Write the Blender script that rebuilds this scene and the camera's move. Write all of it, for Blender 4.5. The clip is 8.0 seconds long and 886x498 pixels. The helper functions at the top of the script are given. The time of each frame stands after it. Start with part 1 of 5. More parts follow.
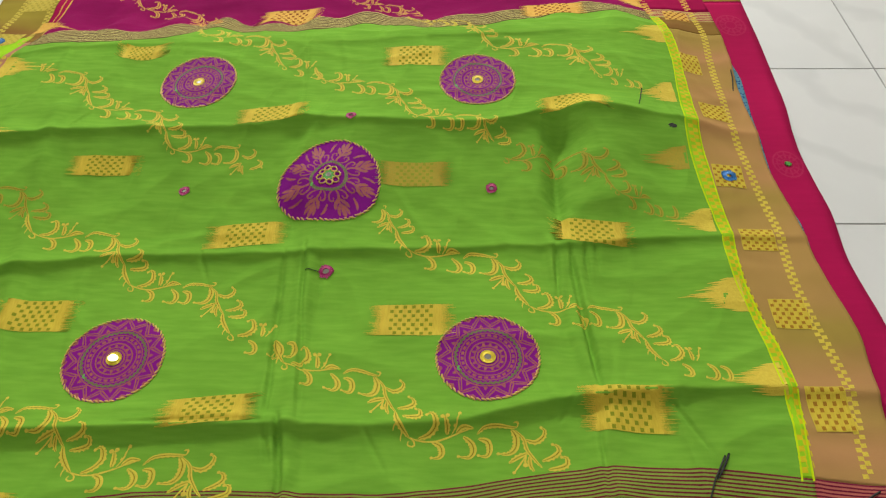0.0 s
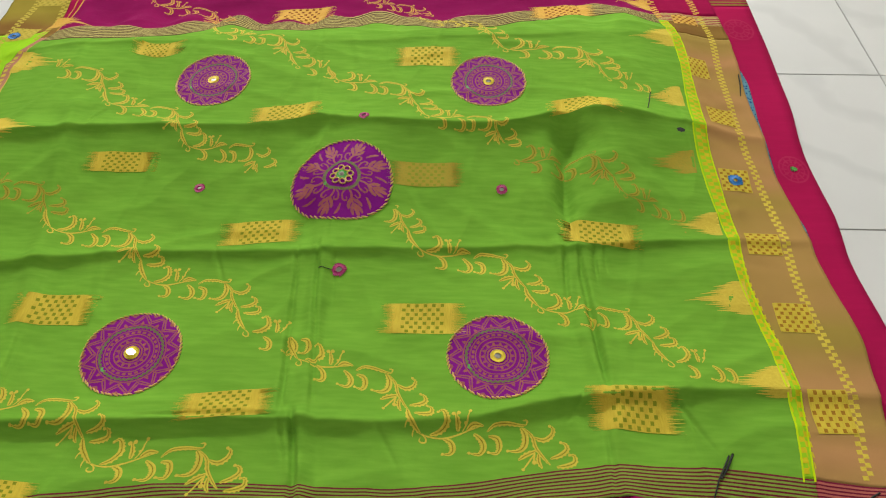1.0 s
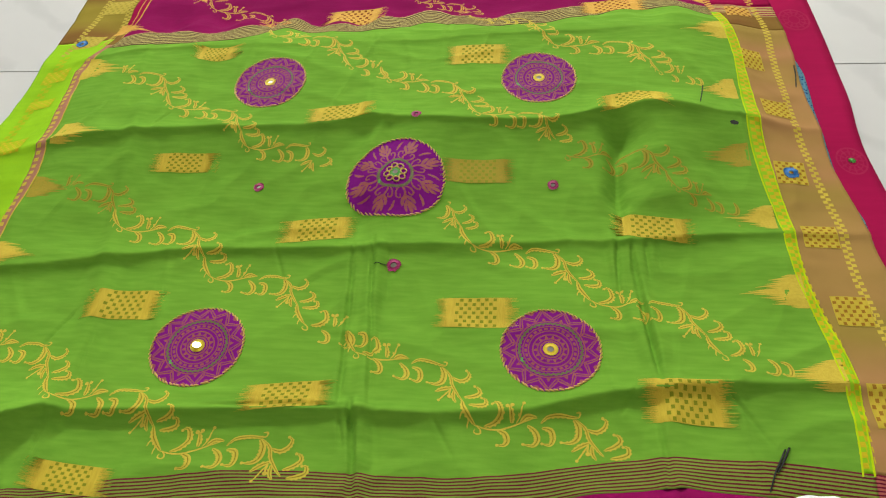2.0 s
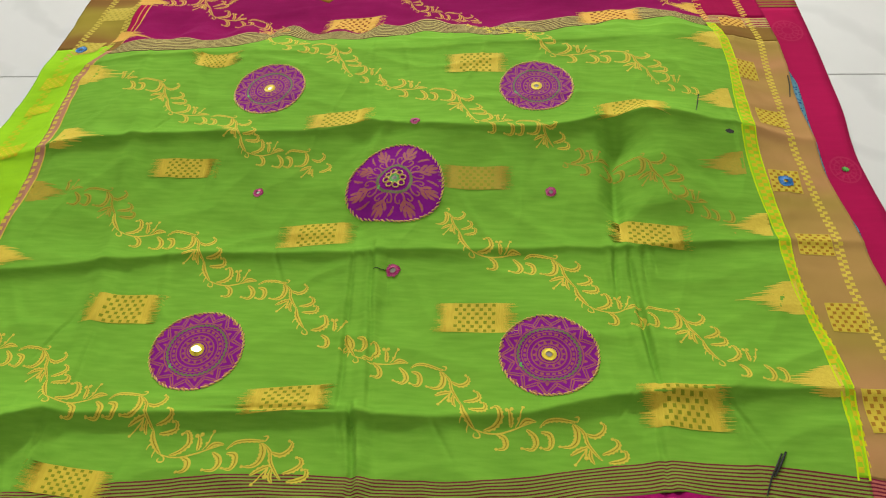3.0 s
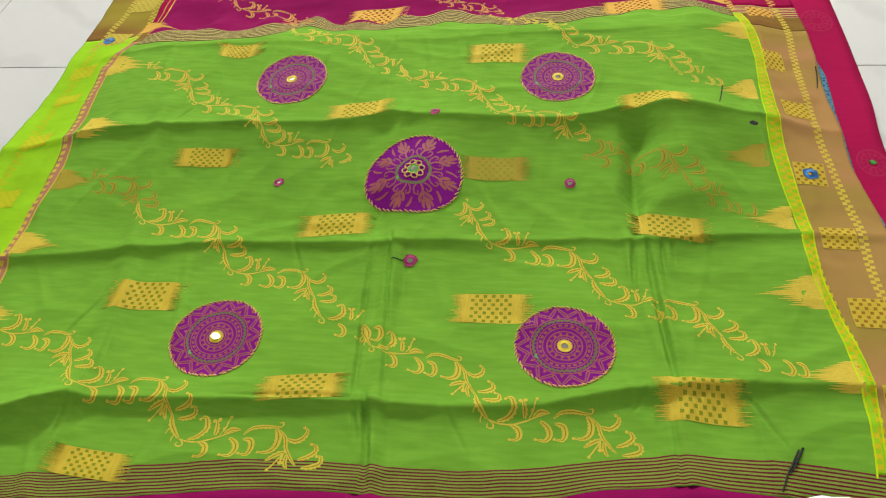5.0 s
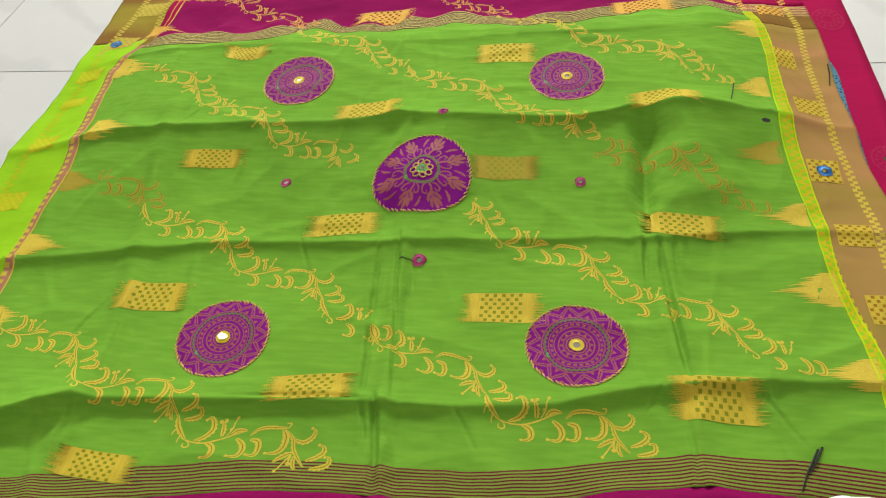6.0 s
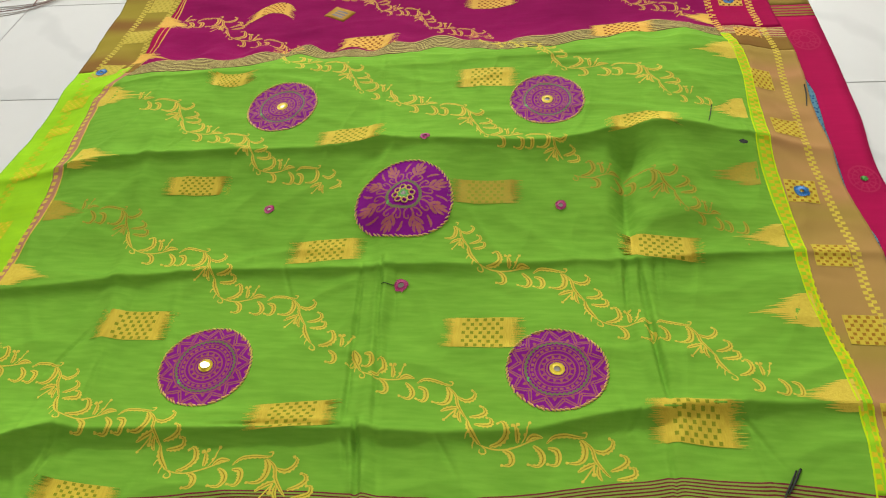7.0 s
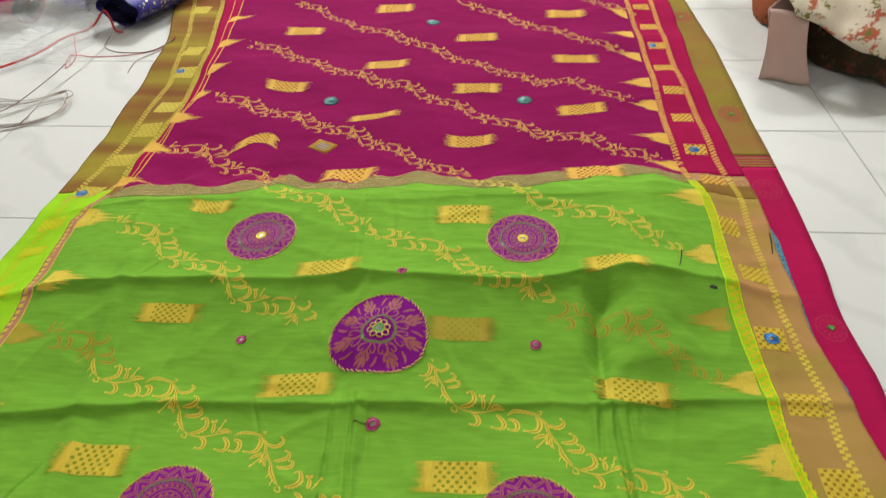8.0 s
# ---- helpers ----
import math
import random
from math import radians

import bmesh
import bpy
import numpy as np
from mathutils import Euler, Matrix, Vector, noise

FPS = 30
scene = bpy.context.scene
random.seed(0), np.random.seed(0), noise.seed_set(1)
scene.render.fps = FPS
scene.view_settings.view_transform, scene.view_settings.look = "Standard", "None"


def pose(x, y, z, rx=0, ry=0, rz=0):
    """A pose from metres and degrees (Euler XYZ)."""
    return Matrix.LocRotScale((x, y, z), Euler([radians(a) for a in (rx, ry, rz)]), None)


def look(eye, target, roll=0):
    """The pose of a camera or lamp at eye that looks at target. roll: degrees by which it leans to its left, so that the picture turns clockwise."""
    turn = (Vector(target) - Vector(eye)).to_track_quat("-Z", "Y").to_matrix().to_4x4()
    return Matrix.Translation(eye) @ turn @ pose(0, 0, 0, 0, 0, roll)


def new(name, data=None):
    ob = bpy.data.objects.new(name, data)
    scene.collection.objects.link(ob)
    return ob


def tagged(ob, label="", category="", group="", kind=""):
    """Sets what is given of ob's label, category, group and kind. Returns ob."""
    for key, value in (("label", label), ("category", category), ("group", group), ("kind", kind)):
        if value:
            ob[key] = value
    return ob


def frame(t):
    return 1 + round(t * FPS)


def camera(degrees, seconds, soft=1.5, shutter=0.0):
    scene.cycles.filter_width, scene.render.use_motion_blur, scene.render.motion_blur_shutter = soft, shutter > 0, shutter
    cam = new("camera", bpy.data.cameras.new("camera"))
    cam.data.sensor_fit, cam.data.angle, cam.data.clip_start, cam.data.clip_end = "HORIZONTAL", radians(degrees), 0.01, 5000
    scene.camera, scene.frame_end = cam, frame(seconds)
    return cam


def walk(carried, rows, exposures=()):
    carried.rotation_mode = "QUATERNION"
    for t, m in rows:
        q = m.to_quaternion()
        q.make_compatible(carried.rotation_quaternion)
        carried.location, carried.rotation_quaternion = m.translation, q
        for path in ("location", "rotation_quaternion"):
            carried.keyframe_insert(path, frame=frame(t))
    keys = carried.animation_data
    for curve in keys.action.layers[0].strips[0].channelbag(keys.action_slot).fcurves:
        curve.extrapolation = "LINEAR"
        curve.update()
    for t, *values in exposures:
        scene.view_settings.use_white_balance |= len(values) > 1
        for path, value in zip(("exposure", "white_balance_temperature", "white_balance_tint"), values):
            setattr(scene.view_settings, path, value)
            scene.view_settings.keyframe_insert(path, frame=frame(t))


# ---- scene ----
cam = camera(60.8, 8.0, soft=1.1, shutter=0.2)
PATH = [
    (0, (0.168, -0.051, 0.613), (0.106, 1.296, -0.864), -1.6),
    (0.5, (0.157, -0.053, 0.619), (0.116, 1.24, -0.907), 0.1),
    (1, (0.156, -0.056, 0.629), (0.095, 1.278, -0.86), -0.8),
    (1.5, (0.149, -0.066, 0.633), (-0.002, 1.266, -0.851), -3.1),
    (1.7, (0.153, -0.065, 0.638), (-0.038, 1.248, -0.859), -5.2),
    (2.8, (0.149, -0.075, 0.64), (-0.041, 1.278, -0.82), -5.3),
    (3, (0.146, -0.074, 0.641), (-0.024, 1.266, -0.834), -4.4),
    (3.5, (0.142, -0.078, 0.642), (-0.061, 1.29, -0.803), -4.8),
    (4, (0.147, -0.081, 0.641), (-0.072, 1.32, -0.769), -5.3),
    (4.5, (0.153, -0.08, 0.638), (-0.091, 1.242, -0.843), -6.6),
    (4.7, (0.16, -0.078, 0.64), (-0.076, 1.242, -0.845), -6.1),
    (5.8, (0.148, -0.073, 0.634), (-0.121, 1.247, -0.844), -7.2),
    (6, (0.154, -0.078, 0.624), (-0.107, 1.26, -0.84), -6.9),
    (6.5, (0.168, -0.074, 0.631), (-0.104, 1.282, -0.813), -7.9),
    (7, (0.17, -0.072, 0.634), (-0.08, 1.296, -0.804), -7.2),
    (7.5, (0.168, -0.071, 0.635), (-0.068, 1.371, -0.73), -6.0),
    (8, (0.162, -0.059, 0.651), (-0.011, 1.524, -0.559), -2.6),
]
walk(cam, [(t, look(eye, target, roll)) for t, eye, target, roll in PATH], exposures=((0, -0.12), (1.5, -0.13), (3, -0.05), (4.5, -0.04), (6, 0.03), (7, 0.03), (8, -0.03)))

# ---- light: a room lit by assumed tubes, none in view; the far left one is the main light ----
world = bpy.data.worlds.new("world")
scene.world = world
world.use_nodes = True
world.node_tree.nodes["Background"].inputs[0].default_value = (0.9, 0.95, 1.0, 1)
world.node_tree.nodes["Background"].inputs[1].default_value = 0.05


def tube_lamp(name, eye, target, power, length, width):
    data = bpy.data.lights.new(name, "AREA")
    data.shape, data.size, data.size_y, data.energy = "RECTANGLE", length, width, power
    data.color = (1.0, 0.995, 0.965)
    ob = new(name, data)
    ob.matrix_world = look(eye, target)
    return ob


# two unseen tubes hang high on the wall at the far end of the room, the weaker one added to soften shadows; a weak fill
# is added under the ceiling behind the eye
tube_lamp("assumed_tube_far", (-0.95, 5.22, 2.95), (0.1, 0.7, 0.0), 290, 1.2, 0.14)
tube_lamp("assumed_tube_far", (1.35, 5.22, 2.95), (0.1, 0.7, 0.0), 116, 1.2, 0.14)
tube_lamp("fill_tube_near", (-0.5, -0.3, 3.02), (-0.2, 0.6, 0.0), 18, 1.2, 0.10)
TUBES = [pose(-0.95, 5.26, 2.95, 90, 0, 180), pose(1.35, 5.26, 2.95, 90, 0, 180), pose(-0.5, -0.3, 3.07)]


# ---- materials ----
def material(name, base, second=None, rough=0.6, metal=0.0, scale=40.0, stretch=(1, 1, 1), amount=0.5, bump_scale=0.0, bump_strength=0.2, sheen=0.0, weave=0.0, large=0.0, spec=0.5, detail=5):
    m = bpy.data.materials.new(name)
    m.use_nodes = True
    nt = m.node_tree
    bsdf = nt.nodes["Principled BSDF"]
    bsdf.inputs["Roughness"].default_value = rough
    bsdf.inputs["Metallic"].default_value = metal
    bsdf.inputs["Specular IOR Level"].default_value = spec
    if sheen:
        bsdf.inputs["Sheen Weight"].default_value = sheen
        bsdf.inputs["Sheen Roughness"].default_value = 0.4
    second = second or tuple(c * 0.72 for c in base)
    co = nt.nodes.new("ShaderNodeTexCoord")
    mp = nt.nodes.new("ShaderNodeMapping")
    mp.inputs["Scale"].default_value = stretch
    nt.links.new(co.outputs["Object"], mp.inputs["Vector"])
    tex = nt.nodes.new("ShaderNodeTexNoise")
    tex.inputs["Scale"].default_value, tex.inputs["Detail"].default_value = scale, detail
    nt.links.new(mp.outputs["Vector"], tex.inputs["Vector"])
    ramp_node = nt.nodes.new("ShaderNodeMapRange")
    ramp_node.inputs["From Min"].default_value, ramp_node.inputs["From Max"].default_value = 0.32, 0.68
    ramp_node.inputs["To Max"].default_value = amount
    nt.links.new(tex.outputs["Fac"], ramp_node.inputs["Value"])
    mix = nt.nodes.new("ShaderNodeMix")
    mix.data_type = "RGBA"
    mix.inputs["A"].default_value, mix.inputs["B"].default_value = (*base, 1), (*second, 1)
    nt.links.new(ramp_node.outputs["Result"], mix.inputs["Factor"])
    colour = mix.outputs["Result"]
    if large:
        slow = nt.nodes.new("ShaderNodeTexNoise")
        slow.inputs["Scale"].default_value, slow.inputs["Detail"].default_value = 7.0, 3
        nt.links.new(co.outputs["Object"], slow.inputs["Vector"])
        hsv = nt.nodes.new("ShaderNodeHueSaturation")
        rng = nt.nodes.new("ShaderNodeMapRange")
        rng.inputs["From Min"].default_value, rng.inputs["From Max"].default_value = 0.3, 0.7
        rng.inputs["To Min"].default_value, rng.inputs["To Max"].default_value = 1 - large, 1 + large
        nt.links.new(slow.outputs["Fac"], rng.inputs["Value"])
        nt.links.new(rng.outputs["Result"], hsv.inputs["Value"])
        nt.links.new(colour, hsv.inputs["Color"])
        colour = hsv.outputs["Color"]
    nt.links.new(colour, bsdf.inputs["Base Color"])
    height = None
    if weave:
        for axis, s in (("X", weave), ("Y", weave * 0.9)):
            wave = nt.nodes.new("ShaderNodeTexWave")
            wave.bands_direction = axis
            wave.inputs["Scale"].default_value, wave.inputs["Distortion"].default_value = s, 1.5
            wave.inputs["Detail"].default_value = 2
            nt.links.new(co.outputs["Object"], wave.inputs["Vector"])
            if height is None:
                height = wave.outputs["Fac"]
            else:
                add = nt.nodes.new("ShaderNodeMath")
                nt.links.new(height, add.inputs[0]), nt.links.new(wave.outputs["Fac"], add.inputs[1])
                height = add.outputs[0]
    if bump_scale:
        grain = nt.nodes.new("ShaderNodeTexNoise")
        grain.inputs["Scale"].default_value, grain.inputs["Detail"].default_value = bump_scale, 6
        nt.links.new(mp.outputs["Vector"], grain.inputs["Vector"])
        if height is None:
            height = grain.outputs["Fac"]
        else:
            add = nt.nodes.new("ShaderNodeMath")
            nt.links.new(height, add.inputs[0]), nt.links.new(grain.outputs["Fac"], add.inputs[1])
            height = add.outputs[0]
    if height is not None:
        b = nt.nodes.new("ShaderNodeBump")
        b.inputs["Strength"].default_value, b.inputs["Distance"].default_value = bump_strength, 0.002
        nt.links.new(height, b.inputs["Height"])
        nt.links.new(b.outputs["Normal"], bsdf.inputs["Normal"])
    return m


def cloth(name, base, second=None, **more):
    kw = dict(rough=0.9, scale=120, stretch=(0.25, 1.6, 1), amount=0.55, bump_scale=90, bump_strength=0.10, weave=420, large=0.07, spec=0.03)
    kw.update(more)
    return material(name, base, second, **kw)


GREEN = cloth("green_silk_cotton", (0.130, 0.314, 0.029), (0.194, 0.402, 0.043), amount=0.5)
LIME = cloth("lime_silk", (0.275, 0.540, 0.016), (0.230, 0.480, 0.018))
FRESH = cloth("bright_green_silk", (0.190, 0.540, 0.022), (0.220, 0.600, 0.028))
MAGENTA = cloth("magenta_silk", (0.205, 0.005, 0.072), (0.170, 0.004, 0.058))
CRIMSON = cloth("crimson_silk", (0.285, 0.006, 0.055), (0.240, 0.005, 0.050))
PINK = cloth("pink_red_silk", (0.345, 0.008, 0.066), (0.300, 0.007, 0.058))
MAROON = cloth("maroon_thread", (0.130, 0.010, 0.028), (0.100, 0.008, 0.020))
STRIPE_GREEN = cloth("stripe_green", (0.185, 0.275, 0.042), (0.155, 0.235, 0.036))
STRIPE_PALE = cloth("stripe_pale", (0.480, 0.430, 0.150), (0.420, 0.380, 0.120))
STRIPE_GREY = cloth("stripe_taupe", (0.115, 0.085, 0.038), (0.100, 0.055, 0.035))
ROSE = cloth("rose_tan_silk", (0.360, 0.110, 0.085), (0.310, 0.090, 0.070))
MAUVE = cloth("mauve_brown_silk", (0.390, 0.185, 0.120), (0.330, 0.155, 0.095))
TAN = cloth("tan_shot_silk", (0.390, 0.205, 0.085), (0.270, 0.205, 0.040), scale=9, stretch=(0.15, 1.6, 1), amount=0.9, detail=1)
OLIVE = cloth("olive_shot_silk", (0.255, 0.205, 0.030), (0.175, 0.072, 0.026), scale=11, stretch=(0.12, 1.6, 1), amount=1.0, detail=1)
GOLD = material("gold_zari", (0.570, 0.450, 0.055), (0.480, 0.370, 0.040), rough=0.7, spec=0.08, scale=300, amount=0.7, bump_scale=700, bump_strength=0.35, large=0.06)
LEAF_GOLD = material("green_gold_zari", (0.470, 0.420, 0.040), (0.370, 0.380, 0.036), rough=0.7, spec=0.08, scale=420, amount=0.9, bump_scale=700, bump_strength=0.3)
VEIN = material("brown_vein_thread", (0.215, 0.125, 0.012), (0.170, 0.140, 0.014), rough=0.8, spec=0.05, scale=300)
ROSE_GOLD = material("rose_gold_zari", (0.400, 0.150, 0.060), (0.330, 0.100, 0.055), rough=0.7, spec=0.08, scale=420, amount=0.9, bump_scale=700, bump_strength=0.3)
ROSE_VEIN = material("dark_red_vein_thread", (0.170, 0.016, 0.030), (0.150, 0.030, 0.030), rough=0.8, spec=0.05, scale=300)
# dull copy of the leaf filling: lost zari sheen put into the colour
DULL_LEAF = material("dull_green_gold", (0.260, 0.270, 0.022), (0.200, 0.270, 0.024), rough=0.8, spec=0.05, scale=420, amount=0.9)
PALE_GOLD = material("pale_gold_zari", (0.600, 0.360, 0.060), (0.480, 0.265, 0.045), rough=0.7, spec=0.08, scale=300, amount=0.7, bump_scale=700, bump_strength=0.35)
# dull copy of the gold, its lost sheen in the colour; also olive border checks
DULL_GOLD = material("dull_gold_zari", (0.360, 0.275, 0.028), (0.270, 0.265, 0.028), rough=0.7, spec=0.08, scale=300, amount=0.7, bump_scale=700, bump_strength=0.3)
OLIVE_GOLD = material("olive_gold_zari", (0.470, 0.375, 0.050), (0.370, 0.300, 0.040), rough=0.7, spec=0.08, scale=300, amount=0.7, bump_scale=700, bump_strength=0.3)
UNDER_OLIVE = cloth("olive_rose_shot_silk", (0.215, 0.175, 0.028), (0.250, 0.110, 0.045), scale=6, stretch=(0.5, 1.3, 1), amount=0.8, detail=3)
GOLD_GROUND = material("woven_check_gold", (0.520, 0.405, 0.040), (0.430, 0.330, 0.030), rough=0.7, spec=0.08, scale=260, stretch=(1, 0.2, 1), amount=0.8, bump_scale=600, bump_strength=0.35, large=0.08)
FAINT_LIME = cloth("faint_lime_gold", (0.390, 0.470, 0.016), (0.340, 0.450, 0.016))
SELVEDGE_GOLD = material("lime_gold_zari", (0.550, 0.430, 0.012), (0.460, 0.400, 0.012), rough=0.7, spec=0.08, scale=300, amount=0.7, bump_scale=700, bump_strength=0.3)
HOLE_GREEN = cloth("check_dark_green", (0.205, 0.225, 0.016), (0.160, 0.205, 0.016))
HOLE_TAN = cloth("check_tan_brown", (0.300, 0.150, 0.020), (0.250, 0.120, 0.018))
HOLE_BROWN = cloth("check_dark_brown", (0.190, 0.060, 0.012), (0.160, 0.050, 0.010))
PURPLE = cloth("purple_applique_cotton", (0.185, 0.010, 0.185), (0.150, 0.008, 0.165), stretch=(1, 1, 1), scale=200)
RUST = material("rust_print", (0.300, 0.062, 0.030), (0.220, 0.030, 0.075), rough=0.7, scale=220, amount=0.8, bump_scale=600, bump_strength=0.2)
MOSS = material("moss_green_thread", (0.120, 0.105, 0.022), (0.075, 0.085, 0.016), rough=0.7, scale=400, amount=0.8, bump_scale=900, bump_strength=0.5)
LEAF = material("bright_green_thread", (0.060, 0.330, 0.030), rough=0.6, scale=300, bump_scale=900, bump_strength=0.5)
YELLOW = material("yellow_embroidery", (0.760, 0.600, 0.020), (0.640, 0.480, 0.010), rough=0.5, scale=300, bump_scale=900, bump_strength=0.5)
CORD = material("gold_cord", (0.640, 0.440, 0.080), (0.400, 0.250, 0.030), rough=0.5, scale=300, amount=0.8, bump_scale=900, bump_strength=0.5)
DARK = material("dark_thread", (0.012, 0.014, 0.010), rough=0.8, scale=200, bump_scale=600, bump_strength=0.4)
LIME_LINE = cloth("yellow_lime_thread", (0.480, 0.640, 0.008), (0.420, 0.580, 0.008))
HOTPINK = material("hot_pink_embroidery", (0.420, 0.012, 0.150), (0.330, 0.010, 0.120), rough=0.55, scale=400, bump_scale=900, bump_strength=0.5)
BLUE = material("blue_embroidery", (0.008, 0.180, 0.520), (0.006, 0.120, 0.400), rough=0.5, scale=400, bump_scale=900, bump_strength=0.5)
TEAL = material("teal_embroidery", (0.008, 0.165, 0.170), (0.010, 0.140, 0.080), rough=0.5, scale=400, bump_scale=900, bump_strength=0.5)
MIRROR = material("mirror", (0.60, 0.60, 0.56), (0.50, 0.50, 0.47), rough=0.10, metal=1.0, scale=60, amount=0.3)
FAINT = cloth("faded_pink_print", (0.372, 0.022, 0.078), (0.345, 0.011, 0.068))
FAINT_OLIVE = cloth("faded_rose_print", (0.340, 0.085, 0.060), (0.300, 0.110, 0.050))
CARD = material("brown_card", (0.300, 0.165, 0.014), (0.230, 0.110, 0.010), rough=0.8, spec=0.1, scale=60)
STAIN = material("tag_ink", (0.045, 0.020, 0.008), rough=0.6, scale=120)


# ---- building helpers ----
class Sheet:
    """Collects faces of a mesh; each face has a slot for its material."""

    def __init__(self):
        self.v, self.f, self.m = [], [], []

    def grid(self, fn, n, m, slot=0):
        o = len(self.v)
        for j in range(m + 1):
            for i in range(n + 1):
                self.v.append(fn(i / n, j / m))
        for j in range(m):
            for i in range(n):
                a = o + j * (n + 1) + i
                self.f.append((a, a + 1, a + n + 2, a + n + 1))
                self.m.append(slot)

    def poly(self, pts, slot=0):
        o = len(self.v)
        self.v.extend(pts)
        self.f.append(tuple(range(o, o + len(pts))))
        self.m.append(slot)

    def ribbon(self, left, right, slot=0):
        o, n = len(self.v), len(left)
        self.v.extend(left), self.v.extend(right)
        for i in range(n - 1):
            self.f.append((o + i, o + n + i, o + n + i + 1, o + i + 1))
            self.m.append(slot)

    def tube(self, pts, radius, sides=6, slot=0):
        o, n = len(self.v), len(pts)
        for i, p in enumerate(pts):
            p = Vector(p)
            d = (Vector(pts[min(i + 1, n - 1)]) - Vector(pts[max(i - 1, 0)])).normalized()
            a = d.cross(Vector((0, 0, 1)))
            a = a.normalized() if a.length > 1e-4 else Vector((1, 0, 0))
            b = d.cross(a)
            r = radius(i / (n - 1)) if callable(radius) else radius
            for k in range(sides):
                t = 2 * math.pi * k / sides
                self.v.append(tuple(p + r * (math.cos(t) * a + math.sin(t) * b)))
        for i in range(n - 1):
            for k in range(sides):
                q = o + i * sides
                self.f.append((q + k, q + (k + 1) % sides, q + sides + (k + 1) % sides, q + sides + k))
                self.m.append(slot)
        self.f.append(tuple(o + k for k in range(sides))), self.m.append(slot)
        self.f.append(tuple(o + (n - 1) * sides + k for k in reversed(range(sides)))), self.m.append(slot)

    def done(self, name, materials, parent=None, label="", smooth=True, thick=0.0, weld=False):
        me = bpy.data.meshes.new(name)
        if thick and len(self.f) >= 30000:
            # a large field: its underside is a copy set down by the thickness
            o = len(self.v)
            self.v += [(p[0], p[1], p[2] - thick) for p in self.v]
            self.f += [tuple(o + k for k in reversed(f)) for f in self.f]
            self.m += self.m
        me.from_pydata([tuple(p) for p in self.v], [], self.f)
        for mat in materials:
            me.materials.append(mat)
        me.polygons.foreach_set("material_index", self.m)
        me.polygons.foreach_set("use_smooth", [smooth] * len(self.f))
        me.update()
        if (thick and len(self.f) < 60000) or weld:
            bm = bmesh.new()
            bm.from_mesh(me)
            bmesh.ops.remove_doubles(bm, verts=bm.verts, dist=1e-5)
            bmesh.ops.recalc_face_normals(bm, faces=bm.faces)
            if sum(f.normal.z for f in bm.faces) < 0:
                bmesh.ops.reverse_faces(bm, faces=bm.faces)
            if thick:
                bmesh.ops.solidify(bm, geom=bm.faces[:], thickness=thick)
            bm.to_mesh(me)
            bm.free()
            me.polygons.foreach_set("use_smooth", [smooth] * len(me.polygons))
        ob = new(name, me)
        if parent:
            ob.parent = parent
        if label:
            tagged(ob, label)
        return ob


def empty(name, label, category, group="", kind="", at=(0, 0, 0)):
    ob = new(name)
    ob.empty_display_size = 0.05
    ob.location = at
    return tagged(ob, label, category, group, kind)


# ---- room and tiled floor ----
def marble(name):
    m = material(name, (0.555, 0.565, 0.555), (0.500, 0.515, 0.505), rough=0.34, scale=5, amount=0.6, large=0.02, spec=0.14)
    nt = m.node_tree
    bsdf = nt.nodes["Principled BSDF"]
    old = bsdf.inputs["Base Color"].links[0].from_socket
    co = nt.nodes.new("ShaderNodeTexCoord")
    info = nt.nodes.new("ShaderNodeObjectInfo")
    shift = nt.nodes.new("ShaderNodeVectorMath")
    shift.operation = "MULTIPLY_ADD"
    shift.inputs[1].default_value = (1, 1, 1)
    spread = nt.nodes.new("ShaderNodeMath")
    spread.operation = "MULTIPLY"
    spread.inputs[1].default_value = 37
    nt.links.new(info.outputs["Random"], spread.inputs[0])
    nt.links.new(co.outputs["Object"], shift.inputs[0])
    nt.links.new(spread.outputs[0], shift.inputs[2])
    vein = nt.nodes.new("ShaderNodeTexWave")
    vein.bands_direction = "DIAGONAL"
    for key, value in (("Scale", 2.2), ("Distortion", 9.0), ("Detail", 4.0), ("Detail Scale", 1.4)):
        vein.inputs[key].default_value = value
    nt.links.new(shift.outputs[0], vein.inputs["Vector"])
    rng = nt.nodes.new("ShaderNodeMapRange")
    rng.inputs["From Min"].default_value, rng.inputs["From Max"].default_value, rng.inputs["To Max"].default_value = 0.80, 1.0, 0.35
    nt.links.new(vein.outputs["Fac"], rng.inputs["Value"])
    mix = nt.nodes.new("ShaderNodeMix")
    mix.data_type = "RGBA"
    mix.inputs["B"].default_value = (0.40, 0.415, 0.41, 1)
    nt.links.new(rng.outputs["Result"], mix.inputs["Factor"])
    nt.links.new(old, mix.inputs["A"])
    nt.links.new(mix.outputs["Result"], bsdf.inputs["Base Color"])
    return m


MARBLE = marble("white_marble_tile")
GROUT = material("grey_grout", (0.30, 0.30, 0.29), rough=0.9, scale=80)
PAINT = material("beige_wall_paint", (0.42, 0.40, 0.36), (0.38, 0.36, 0.32), rough=0.8, scale=6, bump_scale=60, bump_strength=0.1)
X0, X1, Y0, Y1, TOP = -1.671, 2.229, -1.55, 5.35, 3.2


def box(sheet, x0, x1, y0, y1, z0, z1, slot=0):
    c = [(x, y, z) for z in (z0, z1) for y in (y0, y1) for x in (x0, x1)]
    for q in ((0, 2, 3, 1), (4, 5, 7, 6), (0, 1, 5, 4), (2, 6, 7, 3), (0, 4, 6, 2), (1, 3, 7, 5)):
        sheet.poly([c[i] for i in q], slot)


